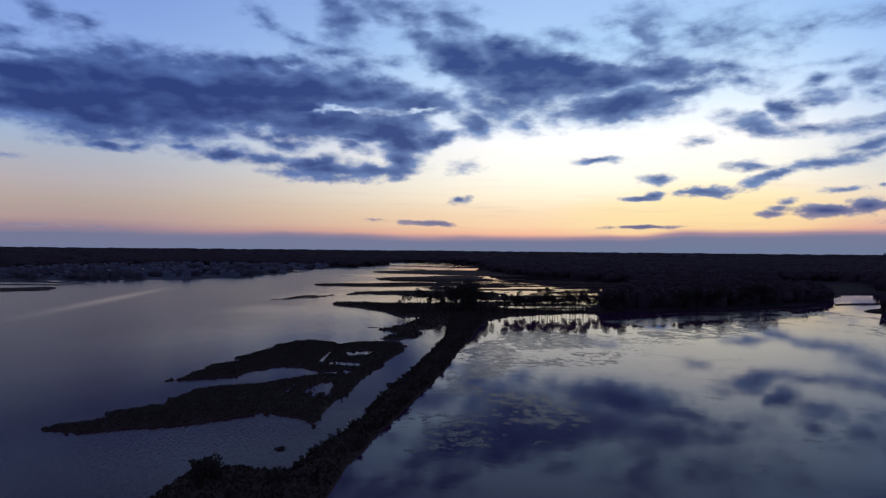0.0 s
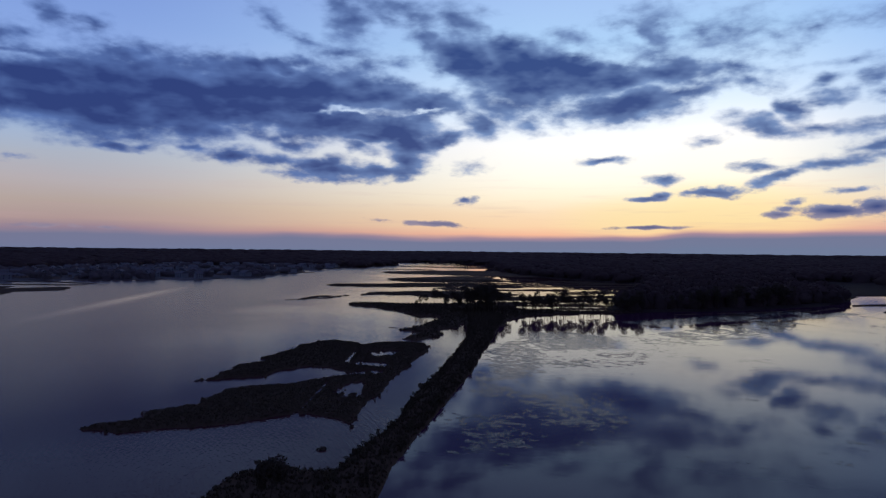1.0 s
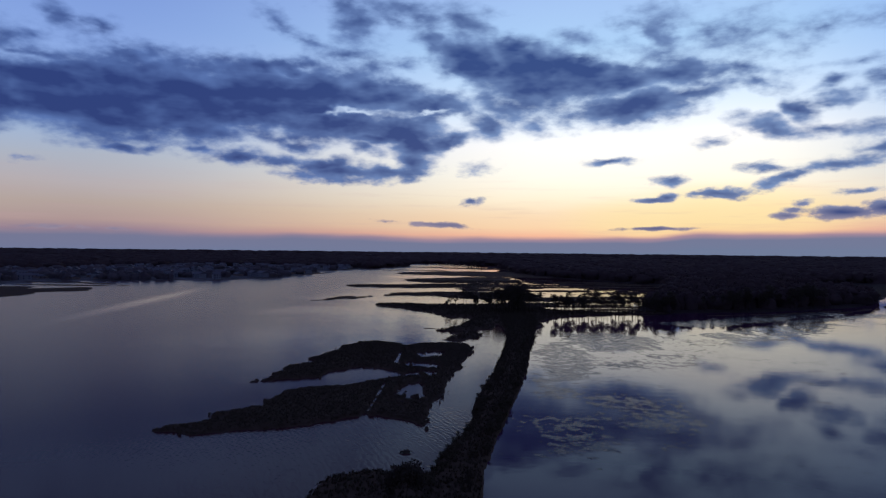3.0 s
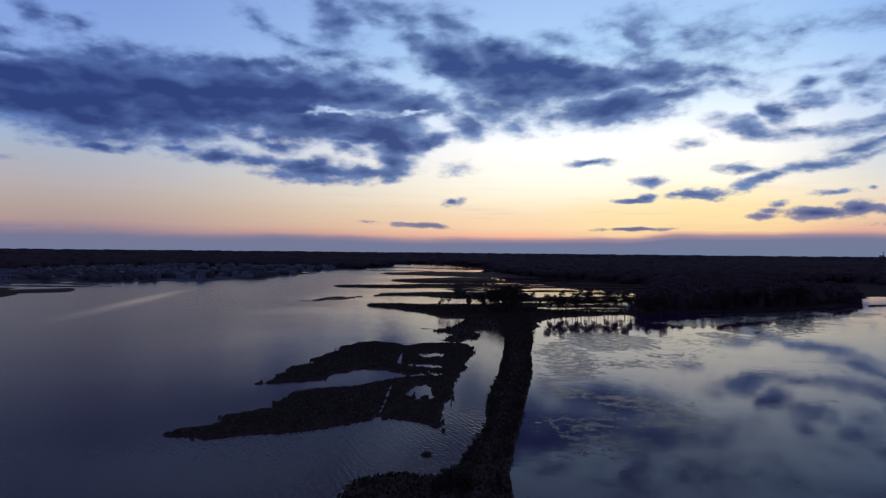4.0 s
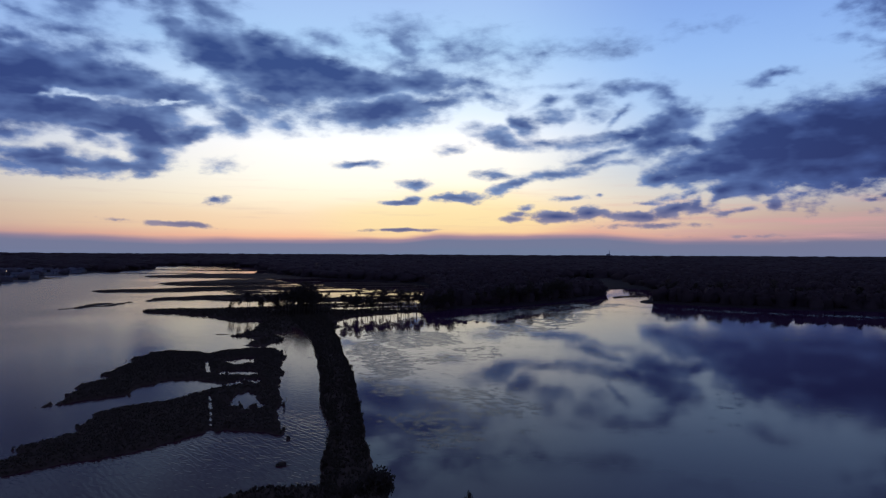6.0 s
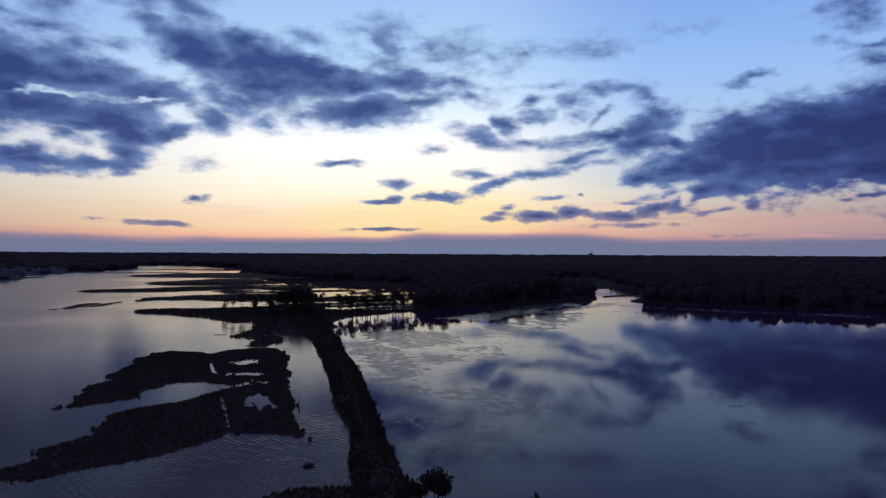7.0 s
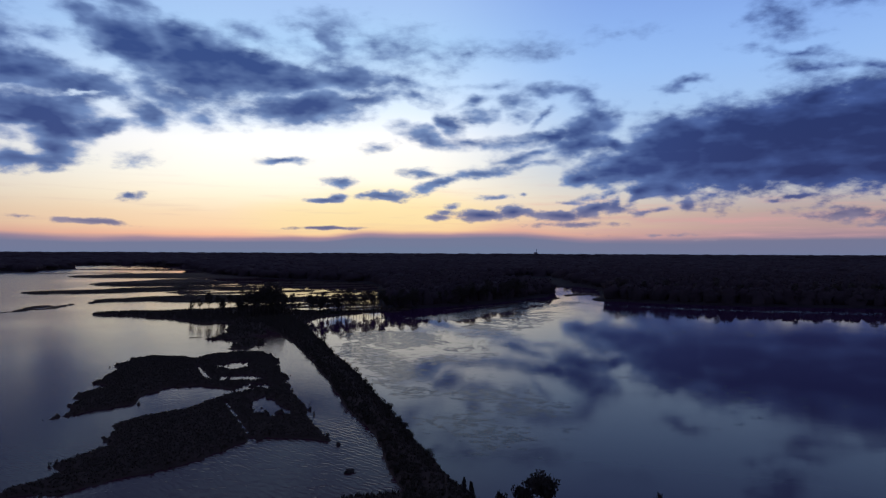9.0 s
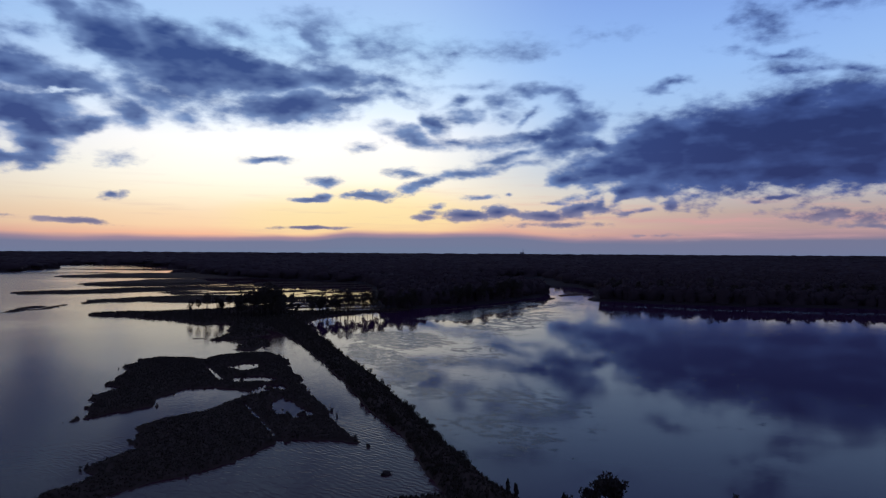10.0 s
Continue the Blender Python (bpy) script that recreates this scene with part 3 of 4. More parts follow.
PANS = [([(-37.4, 256), (-35.5, 265), (-26.5, 264), (-28.6, 250.5), (-33.4, 249)], 2.4), ([(-40.5, 232), (-38.7, 239), (-30.7, 237), (-28, 229.7), (-29.4, 226), (-39.5, 229)], 1.8),
        ([(-38, 194), (-36.6, 200.5), (-33.2, 199.6), (-31.5, 203), (-32.5, 192), (-30.8, 184.7), (-32.3, 180), (-34.5, 180), (-35.9, 175.5), (-38, 181.7)], 2.6),
        ([(-44, 211), (-36.7, 218.6), (-30.9, 223), (-27.5, 218.5), (-29.7, 213), (-36.5, 212)], 3.4)]
DITCHES = [[(-43.4, 262, 0.2), (-43.3, 248, 0.7), (-43, 235, 0.75)], [(-43.4, 201, 0.3), (-43.4, 184, 0.3), (-43.8, 165, 0.2)], [(-47, 239.5, 0.6), (-45, 239, 0.6)]]


def island_depth(x, y):
    d = inside(x, y, NORTH_LOBE) + ragged(x / 1.6, y, 2.0, 7.0, 21) + ragged(x / 1.4, y, 1.6, 2.4, 22)
    d = np.maximum(d, np.where(d > -1.5, 12 * (vnoise(x / 1.1, y / 1.9, 23) - 0.84) + 0.2 * d, d))
    for outline, wild in PANS:
        pool = inside(x, y, outline) + 0.8 + ragged(x, y, wild * 0.9, 3.0, 31) + ragged(x, y, wild * 1.1, 1.3, 32)
        d = np.minimum(d, np.maximum(-pool, 9 * (vnoise(x / 1.3, y / 2.2, 33) - 0.84)))
    for ditch in DITCHES:
        d = np.minimum(d, -(along(x, y, ditch) + ragged(x, y, 0.6, 2.5, 41)))
    return d


def island_top(x, y):
    return relief(island_depth(x, y), x, y, 0.75, 1.0, 0.35)


tagged(grid_object("marsh_island", np.arange(-92, -8, 0.4), np.arange(138, 296, 0.45), island_top, SOIL), "flat dark salt-marsh island with pans and ditches", "island", kind="structure")

PENINSULA = [(-84, 488), (-70, 500), (-39, 492), (-14, 496), (10, 500), (34, 490), (44, 456), (80, 446), (112, 452), (116, 441), (80, 434), (66, 426), (41, 412), (26, 380), (22, 350), (2, 350), (-6, 385), (-12, 400), (-28, 402), (-44, 442), (-60, 462)]
ISLETS = [[(-31, 333), (-20, 352), (-17, 372), (-10, 400), (4, 395), (0, 352), (-8, 338), (-18, 330)], [(-24, 324), (-18, 327), (-11, 332), (-9, 320), (-12, 307), (-17, 303), (-21, 293), (-24, 297), (-28, 300), (-25, 308), (-19, 313)]]


def peninsula_depth(x, y):
    d = inside(x, y, PENINSULA)
    for outline in ISLETS:
        d = np.maximum(d, inside(x, y, outline))
    return d + ragged(x, y, 3.0, 12.0, 51) + ragged(x, y, 2.6, 4.5, 52)


def peninsula_top(x, y):
    return relief(peninsula_depth(x, y), x, y, 0.9, 2.0, 0.4)


tagged(grid_object("peninsula", np.arange(-92, 160, 1.1), np.arange(288, 512, 1.2), peninsula_top, SOIL), "low dark marshy point with pines on it", "peninsula", kind="structure")

SPITS = [[(-85, 588, 1), (-71, 610, 14), (-34, 622, 28), (0, 612, 45), (25, 615, 30)], [(-132, 758, 0), (-118, 750, 26), (-75, 752, 32), (-30, 772, 40), (0, 775, 34)],
         [(-42, 930, 14), (-15, 920, 78), (20, 1000, 40)], [(-40, 1200, 85), (20, 1210, 120), (100, 1190, 150)], [(300, 512, 1.5), (318, 528, 4), (352, 535, 5)], [(-188, 1385, 8), (-45, 1370, 12)], [(-165, 1700, 12), (-40, 1600, 22), (60, 1560, 50)],
         [(-135, 520, 2), (-124, 530, 3.5), (-119, 560, 4), (-108, 572, 1)], [(-118, 541, 1), (-110, 543, 1.5), (-103, 560, 1.5), (-95, 580, 1)], [(-41, 341, 1.0), (-36, 342, 2.2), (-30, 341, 1.0)], [(-280, 1090, 6), (-252, 1150, 12), (-300, 1180, 16)],
         [(-480, 690, 1.5), (-440, 690, 5), (-400, 690, 5), (-368, 697, 2)], [(-510, 745, 4), (-450, 745, 6), (-396, 724, 3)], [(95, 428, 0.5), (140, 432, 1.5), (200, 452, 1.5), (255, 484, 0.5)], [(120, 412, -1), (170, 426, 0.5), (240, 462, 0.5), (285, 500, 0)], [(150, 404, -2), (215, 436, -0.5), (270, 470, -1.5)]]
WEST_SPIT = [(-560, 450), (-380, 524), (-376, 542), (-386, 583), (-359, 608), (-384, 660), (-404, 640), (-425, 620), (-440, 660), (-560, 640)]
BRAIDED = [(20, 500), (42, 452), (100, 456), (112, 505), (230, 560), (235, 800), (150, 960), (60, 1000), (0, 880), (-10, 640)]


def spit_depth(x, y):
    d = inside(x, y, WEST_SPIT)
    for spine in SPITS:
        d = np.maximum(d, along(x, y, spine))
    far = np.clip(y / 500, 0.6, 3.0)
    braid = 24 * (fbm(x / 46, y / 12, 5, 61, 0.6) - 0.535) + np.minimum(0, inside(x, y, BRAIDED) * 0.4)
    return np.maximum(d + ragged(x / 2.5, y, 5.0, 11.0, 71) * far + ragged(x / 1.5, y, 3.0, 5.0, 72) * np.minimum(far, 1.5), braid)


def spit_top(x, y):
    return relief(spit_depth(x, y), x, y, 0.7, 2.5, 0.3)


tagged(grid_object("marsh_spits", np.arange(-570, 380, 2.6), np.concatenate([np.arange(320, 900, 2.2), np.arange(900, 1680, 5.0)]), spit_top, SOIL), "low mud and grass spits between tidal channels", "mudflat", kind="structure")

# ---- marsh grass and reeds ----
tagged(tufts("marsh_grass", scatter(island_depth, island_top, -90, -10, 140, 294, 60000, 0.25, 1), 0.2, 0.5, GRASS), "dark tussocks of salt-marsh grass", "grass", kind="stuff")
tagged(tufts("bank_grass", scatter(causeway_depth, causeway_top, -52, 30, 40, 420, 60000, 0.2, 2), 0.3, 0.9, GRASS), "rank dark grass on the causeway", "grass", kind="stuff")
tagged(tufts("spit_reeds", scatter(spit_depth, spit_top, -145, 290, 405, 910, 60000, 0.4, 4), 0.3, 0.9, GRASS, spread=0.6), "dark reeds along the tidal channels", "reeds", kind="stuff")
tagged(tufts("point_grass", scatter(peninsula_depth, peninsula_top, -86, 155, 295, 508, 26000, 0.3, 3), 0.5, 1.3, GRASS, spread=0.6), "dark reeds on the marshy point", "reeds", kind="stuff")


# ---- plants ----
def ring(centre, radius, sides, phase=0.0):
    return [(centre[0] + radius * math.cos(phase + 2 * math.pi * k / sides), centre[1] + radius * math.sin(phase + 2 * math.pi * k / sides), centre[2]) for k in range(sides)]


def tube(verts, faces, points, radii, sides):
    """A tapered limb through points."""
    start = len(verts)
    for p, r in zip(points, radii):
        verts.extend(ring(p, r, sides))
    for n in range(len(points) - 1):
        for k in range(sides):
            a, b = start + n * sides + k, start + n * sides + (k + 1) % sides
            faces.append((a, b, b + sides, a + sides))
    faces.append(tuple(start + (len(points) - 1) * sides + k for k in range(sides)))


def spray(verts, faces, rng, centre, size, count, leaf):
    """A loose clump of leaf or needle blades round a centre."""
    for _ in range(count):
        way = Vector((rng.gauss(0, 1), rng.gauss(0, 1), rng.gauss(0.25, 0.8))).normalized()
        mid = Vector(centre) + Vector((way.x * size[0], way.y * size[1], way.z * size[2])) * rng.uniform(0.35, 1.0)
        side = way.cross(Vector((rng.gauss(0, 1), rng.gauss(0, 1), rng.gauss(0, 1)))).normalized() * leaf * rng.uniform(0.5, 1.0)
        along_way = (way + Vector((0, 0, 0.3))).normalized() * leaf * rng.uniform(0.9, 1.6)
        n = len(verts)
        verts.extend([tuple(mid - side), tuple(mid + side), tuple(mid + along_way + side * 0.2)])
        faces.append((n, n + 1, n + 2))


def build_pine(seed, tall, detail=1.0, bare=0.5):
    """A loblolly-like pine: bare trunk, spreading limbs, broken flat crown."""
    rng = random.Random(seed)
    root = new("pine_tree")
    verts, faces = [], []
    lean = (rng.uniform(-0.5, 0.5), rng.uniform(-0.5, 0.5))
    steps = 8
    spine = [(lean[0] * (n / steps) ** 2 * 1.5 + rng.uniform(-0.08, 0.08), lean[1] * (n / steps) ** 2 * 1.5 + rng.uniform(-0.08, 0.08), tall * 0.97 * n / steps - (0.4 if n == 0 else 0)) for n in range(steps + 1)]
    base = 0.07 + tall * 0.011
    tube(verts, faces, spine, [base * (1.25 if n == 0 else 1 - 0.85 * n / steps) for n in range(steps + 1)], 8)
    trunk = mesh_object("trunk", verts, faces, BARK, root, True)
    limb_verts, limb_faces, verts, faces = [], [], [], []
    limbs = int(15 + 6 * detail)
    for k in range(limbs):
        f = bare + (0.98 - bare) * (k + rng.uniform(0, 0.9)) / limbs
        at = Vector(spine[min(int(f * steps), steps)])
        at.z = tall * 0.97 * f
        turn = k * 2.4 + rng.uniform(-0.5, 0.5)
        reach = tall * rng.uniform(0.11, 0.21) * (1.15 - 0.75 * ((f - bare) / (1 - bare)) ** 1.6) * (0.7 if f < bare + 0.08 else 1)
        end = at + Vector((math.cos(turn) * reach, math.sin(turn) * reach, reach * rng.uniform(0.1, 0.55)))
        knee = at.lerp(end, 0.5) + Vector((0, 0, -0.06 * reach))
        tube(limb_verts, limb_faces, [tuple(at), tuple(knee), tuple(end)], [0.09, 0.06, 0.02], 4)
        for s in range(3):
            spot = knee.lerp(end, 0.2 + 0.42 * s) + Vector((rng.uniform(-0.5, 0.5), rng.uniform(-0.5, 0.5), rng.uniform(0, 0.5)))
            r = tall * rng.uniform(0.035, 0.06)
            spray(verts, faces, rng, spot, (r * 1.2, r * 1.2, r * 0.75), int(20 * detail), 0.3 / detail**0.35)
    spray(verts, faces, rng, spine[-1], (tall * 0.06, tall * 0.06, tall * 0.05), int(40 * detail), 0.3 / detail**0.35)
    mesh_object("branchwork", limb_verts, limb_faces, BARK, trunk)
    mesh_object("crown", verts, faces, NEEDLES, root)
    return root


def build_shrub(seed, tall, wide, leaves=150):
    rng = random.Random(seed)
    root = new("shrub")
    lverts, lfaces = [], []
    for k in range(7):
        turn, f = k * 2.1 + rng.uniform(-0.4, 0.4), rng.uniform(0.35, 0.9)
        end = (math.cos(turn) * wide * f, math.sin(turn) * wide * f, tall * rng.uniform(0.55, 0.95))
        if k % 2 == 0:
            verts, faces = [], []
            tube(verts, faces, [(0, 0, -0.2), (end[0] * 0.4, end[1] * 0.4, end[2] * 0.55), end], [0.06, 0.04, 0.012], 4)
            mesh_object("stem", verts, faces, BARK, root)
        spray(lverts, lfaces, rng, end, (wide * 0.5, wide * 0.5, tall * 0.3), leaves // 9, 0.24)
        spray(lverts, lfaces, rng, (end[0] * 0.6, end[1] * 0.6, end[2] * 0.55), (wide * 0.5, wide * 0.5, tall * 0.3), leaves // 16, 0.24)
    mesh_object("foliage", lverts, lfaces, LEAVES, root)
    return root


def height_at(top_of, x, y):
    return float(top_of(np.array([x]), np.array([y]))[0])


PINES = [build_pine(s, h, 1.0, b) for s, h, b in ((1, 15.0, 0.5), (2, 13.0, 0.58), (3, 17.0, 0.48), (4, 14.0, 0.62), (5, 11.0, 0.4))]
placed = 0


def plant_pine(x, y, z, scale, label, group, seed):
    """The first trees are the masters, moved into place; the rest are copies."""
    global placed
    rng = random.Random(seed)
    m = Matrix.Translation((x, y, z)) @ Matrix.Rotation(rng.uniform(0, 6.28), 4, "Z")
    kind = placed % len(PINES)
    if placed < len(PINES):
        ob = PINES[kind]
        ob.matrix_basis = m
    else:
        ob = copy_thing(PINES[kind], m)
    ob.scale = (scale, scale, scale)
    placed += 1
    return tagged(ob, label, "tree", group)


rng = random.Random(7)
# The tall stand on the point.
for n in range(80):
    wide = 9 if n < 40 else 30
    x, y = 15 + rng.gauss(0, wide), 430 + rng.gauss(0, 0.5 * wide + 4)
    if peninsula_depth(np.array([x]), np.array([y]))[0] < 2:
        continue
    s = max(0.5, 1.25 - 0.022 * math.hypot(x - 15, y - 430)) * rng.uniform(0.8, 1.05)
    plant_pine(x, y, height_at(peninsula_top, x, y) - 0.1, s, "tall dark pine in the stand on the marshy point", "pines on the point", n)
for n, (x, y, s) in enumerate([(-22, 442, 0.75), (-17, 446, 0.8), (-12, 440, 0.85), (-8, 450, 0.8), (-26, 448, 0.6), (-4, 442, 0.9), (-15, 455, 0.7)]):
    plant_pine(x, y, height_at(peninsula_top, x, y) - 0.1, s, "slender pine with a thin umbrella crown above open water", "pines on the point", 60 + n)
# The thin row along the pond's far bank, and the groves either side of the cove.
for n in range(66):
    x = 38 + 1.3 * n + rng.uniform(-1.2, 1.2)
    y = 418 + 0.27 * (x - 45) + rng.uniform(1, 9)
    plant_pine(x, y, 0.6, rng.uniform(0.5, 0.95), "slim bare-trunked pine on the pond bank", "pines along the pond bank", 100 + n)
for n in range(46):
    f = rng.uniform(0, 1)
    x, y = 135 + 125 * f, 446 + 60 * f + 22 * f * (1 - f) * -1 + rng.uniform(3, 16)
    if lake_depth(np.array([x]), np.array([y]))[0] > -2:
        continue
    plant_pine(x, y, 0.8, rng.uniform(0.7, 1.05), "dark pine at the edge of the mainland wood", "pines along the mainland shore", 200 + n)
for n in range(50):
    f = rng.uniform(0, 1)
    x, y = 296 + 165 * f + rng.uniform(8, 36), 466 - 165 * f + rng.uniform(8, 36)
    if lake_depth(np.array([x]), np.array([y]))[0] > -13:
        continue
    plant_pine(x, y, 0.8, rng.uniform(0.75, 1.1), "dark pine at the edge of the mainland wood", "pines along the mainland shore", 300 + n)

for n, (x, y, s) in enumerate([(10, 1318, 1.1), (16, 1322, 1.3), (24, 1316, 0.9), (30, 1322, 0.8), (4, 1320, 0.7)]):
    plant_pine(x, y, height_at(spit_top, x, y) - 0.1, s, "lone pine in a small group on a far mudflat", "pines on the mudflat", 400 + n)

# Pines on the near end of the causeway.
for n, (x, y, tall, bare, slim, label) in enumerate((
        (-28.4, 80.1, 14.0, 0.88, 0.72, "dark pine with a domed broken crown beside the causeway"), (-27.0, 79.9, 12.8, 0.91, 0.4, "dark pine with a small domed crown beside the causeway"),
        (-29.4, 81.0, 12.4, 0.92, 0.45, "slender bare-trunked pine beside the causeway"), (-30.5, 84.2, 10.8, 0.8, 0.35, "slender bare-trunked pine beside the causeway"),
        (-21.8, 68.3, 14.7, 0.72, 0.22, "slim pointed pine beside the causeway"),
        (-20.6, 111.3, 2.6, 0.12, 0.35, "slim pointed sapling at the causeway's edge"), (-20.3, 109.3, 2.6, 0.12, 0.35, "slim pointed sapling at the causeway's edge"))):
    ob = build_pine(70 + n, tall, 1.1, bare)
    ob.matrix_basis = Matrix.Translation((x, y, height_at(causeway_top, x, y) - 0.1))
    ob.scale = (slim, slim, 0.93)
    tagged(ob, label, "tree", "pines by the causeway")

# Brush along the causeway.
SHRUBS = [build_shrub(s, h, w) for s, h, w in ((1, 1.8, 1.3), (2, 2.3, 1.4), (3, 1.4, 1.5), (4, 2.8, 1.2), (5, 1.6, 1.0))]
rng = random.Random(9)
count = 0
while count < 320:
    n = rng.randrange(len(CAUSEWAY) - 1)
    (ax, ay, ar), (bx, by, br), f = CAUSEWAY[n], CAUSEWAY[n + 1], rng.random()
    r = (ar + f * (br - ar)) * rng.choice((-1, 1)) * rng.uniform(0.1, 1.0) ** 0.5
    x, y = ax + f * (bx - ax) + r, ay + f * (by - ay)
    if causeway_depth(np.array([x]), np.array([y]))[0] < 0.25 or (y < 126 and x > -20):
        continue
    m = Matrix.Translation((x, y, height_at(causeway_top, x, y) - 0.05)) @ Matrix.Rotation(rng.uniform(0, 6.28), 4, "Z")
    if count < len(SHRUBS):
        ob = SHRUBS[count]
        ob.matrix_basis = m
    else:
        ob = copy_thing(SHRUBS[count % len(SHRUBS)], m)
    s = rng.uniform(0.3, 0.65)
    ob.scale = (s, s, s * rng.uniform(0.8, 1.2))
    tagged(ob, "dense dark shrub on the causeway", "shrub", "shrubs along the causeway")
    count += 1

# ---- far woods ----
def woods(name, mat, in_town):
    """A canopy of thousands of rough crowns over the mainland, low and thin in the town."""
    rng = np.random.default_rng(12)
    px, py = [], []
    r = 330.0
    while r < 4790:
        gap = max(5.6, 0.014 * r)
        n = int(r * 1.95 / gap)
        turn = np.radians(-42) + (np.arange(n) + rng.uniform(0, 1, n)) * gap / r
        rr = r + rng.uniform(-0.5, 0.5, n) * gap
        px.append(rr * np.sin(turn)), py.append(rr * np.cos(turn))
        r += gap
    x, y = np.concatenate(px), np.concatenate(py)
    shore = -lake_depth(x, y)
    town = (x < -230) & (y < 1500) & (shore < 420)
    cove = (x > 300) & (x < 352) & (y > 520) & (y < 690)
    open_marsh = inside(x, y, [(378, 640), (390, 940), (600, 940), (440, 640), (420, 610)]) > 0
    keep = (town == in_town) & ~open_marsh & (shore > np.where(cove, 6, np.where(x > 120, 13, 7))) & (np.where(town, vnoise(x / 30, y / 30, 5) > 0.66, vnoise(x / 60, y / 60, 6) > 0.1))
    x, y = x[keep], y[keep]
    z = ground_height(x, y)
    n = len(x)
    dist = np.hypot(x, y)
    wide = np.maximum(3.4, 0.0098 * dist) * rng.uniform(0.6, 1.4, n) * (0.6 if in_town else 1.0)
    tall = rng.uniform(9.0, 14.6, n) * np.where((x > 120) & (shore[keep] < 70) & (dist < 900), 0.82, 1.0) * (0.62 if in_town else 1.0)
    sides = 6
    levels = ((0.0, 1.0), (0.4, 1.05), (0.7, 0.9), (0.92, 0.5))
    verts = np.zeros((n, len(levels) * sides + 1, 3))
    phase = rng.uniform(0, 6.28, n)
    for k, (f, w) in enumerate(levels):
        for s in range(sides):
            wob = rng.uniform(0.5, 1.5, n)
            verts[:, k * sides + s, 0] = x + np.cos(phase + s * 2 * np.pi / sides) * wide * w * wob
            verts[:, k * sides + s, 1] = y + np.sin(phase + s * 2 * np.pi / sides) * wide * w * wob
            verts[:, k * sides + s, 2] = z + tall * (f + (0 if k == 0 else rng.uniform(-0.16, 0.16, n))) - (0.3 if k == 0 else 0)
    verts[:, -1] = np.stack([x, y, z + tall], -1)
    quads, tris = [], []
    for k in range(len(levels) - 1):
        for s in range(sides):
            quads.append((k * sides + s, k * sides + (s + 1) % sides, (k + 1) * sides + (s + 1) % sides, (k + 1) * sides + s))
    tris = [((len(levels) - 1) * sides + s, (len(levels) - 1) * sides + (s + 1) % sides, len(levels) * sides) for s in range(sides)]
    step = np.arange(n)[:, None, None] * verts.shape[1]
    faces = (np.array(quads)[None] + step).reshape(-1, 4).tolist() + (np.array(tris)[None] + step).reshape(-1, 3).tolist()
    # Loose sprays of twigs break the outline of the nearer crowns.
    near = np.flatnonzero(dist < 1000)
    pick = np.repeat(near, 46)
    k = len(pick)
    turn, f = rng.uniform(0, 2 * np.pi, k), rng.uniform(0.25, 1.08, k)
    out = wide[pick] * np.interp(f, [0, 0.35, 0.7, 0.95, 1.08], [0.5, 1.05, 1.05, 0.75, 0.3]) * rng.uniform(0.8, 1.15, k)
    centre = np.stack([x[pick] + np.cos(turn) * out, y[pick] + np.sin(turn) * out, z[pick] + tall[pick] * f], -1)
    twigs = (centre[:, None] + rng.normal(0, 0.55, (k, 3, 3))).reshape(-1, 3)
    start = n * verts.shape[1]
    faces += (np.arange(3 * k).reshape(-1, 3) + start).tolist()
    return mesh_object(name, np.concatenate([verts.reshape(-1, 3), twigs]), faces, mat, smooth=True)


tagged(woods("woods", CANOPY, False), "dark mixed woodland stretching to the horizon", "woodland", kind="stuff")
tagged(woods("town_trees", BARE_CROWNS, True), "leafless grey garden trees among the shore houses", "trees", kind="stuff")

# ---- floating weed on the pond ----
# Outlines of the mats, how ragged they are, and how thick the weed lies in them.
MATS = [([(12, 286), (28, 296), (29, 270), (26, 236), (16, 215), (4, 204), (6, 226)], 6.0, 0.05), ([(30, 328), (52, 330), (68, 314), (57, 280), (38, 270), (28, 274)], 7.0, 0.06), ([(26, 245), (45, 248), (42, 234), (26, 232)], 5.0, 0.0),
        ([(14, 190), (33, 184), (36, 160), (24, 152), (14, 158)], 6.0, -0.06), ([(-5, 166), (9, 160), (10, 144), (2, 132), (-5, 136)], 5.0, -0.06), ([(3, 204), (12, 192), (10, 185), (2, 187)], 4.0, 0.0), ([(52, 264), (68, 262), (66, 256), (54, 257)], 4.0, 0.0),
        ([(88, 384), (116, 394), (155, 424), (195, 447), (232, 474), (236, 452), (195, 422), (150, 392), (112, 362)], 8.0, 0.04), ([(165, 398), (215, 426), (262, 462), (268, 452), (220, 416), (170, 390)], 8.0, 0.02), ([(98, 330), (150, 372), (200, 398), (196, 378), (136, 318), (106, 306)], 9.0, -0.05)]
BANK_MAT = [(262, 432, 3), (284, 392, 6), (304, 360, 7), (332, 332, 7), (370, 296, 7), (440, 236, 6)]


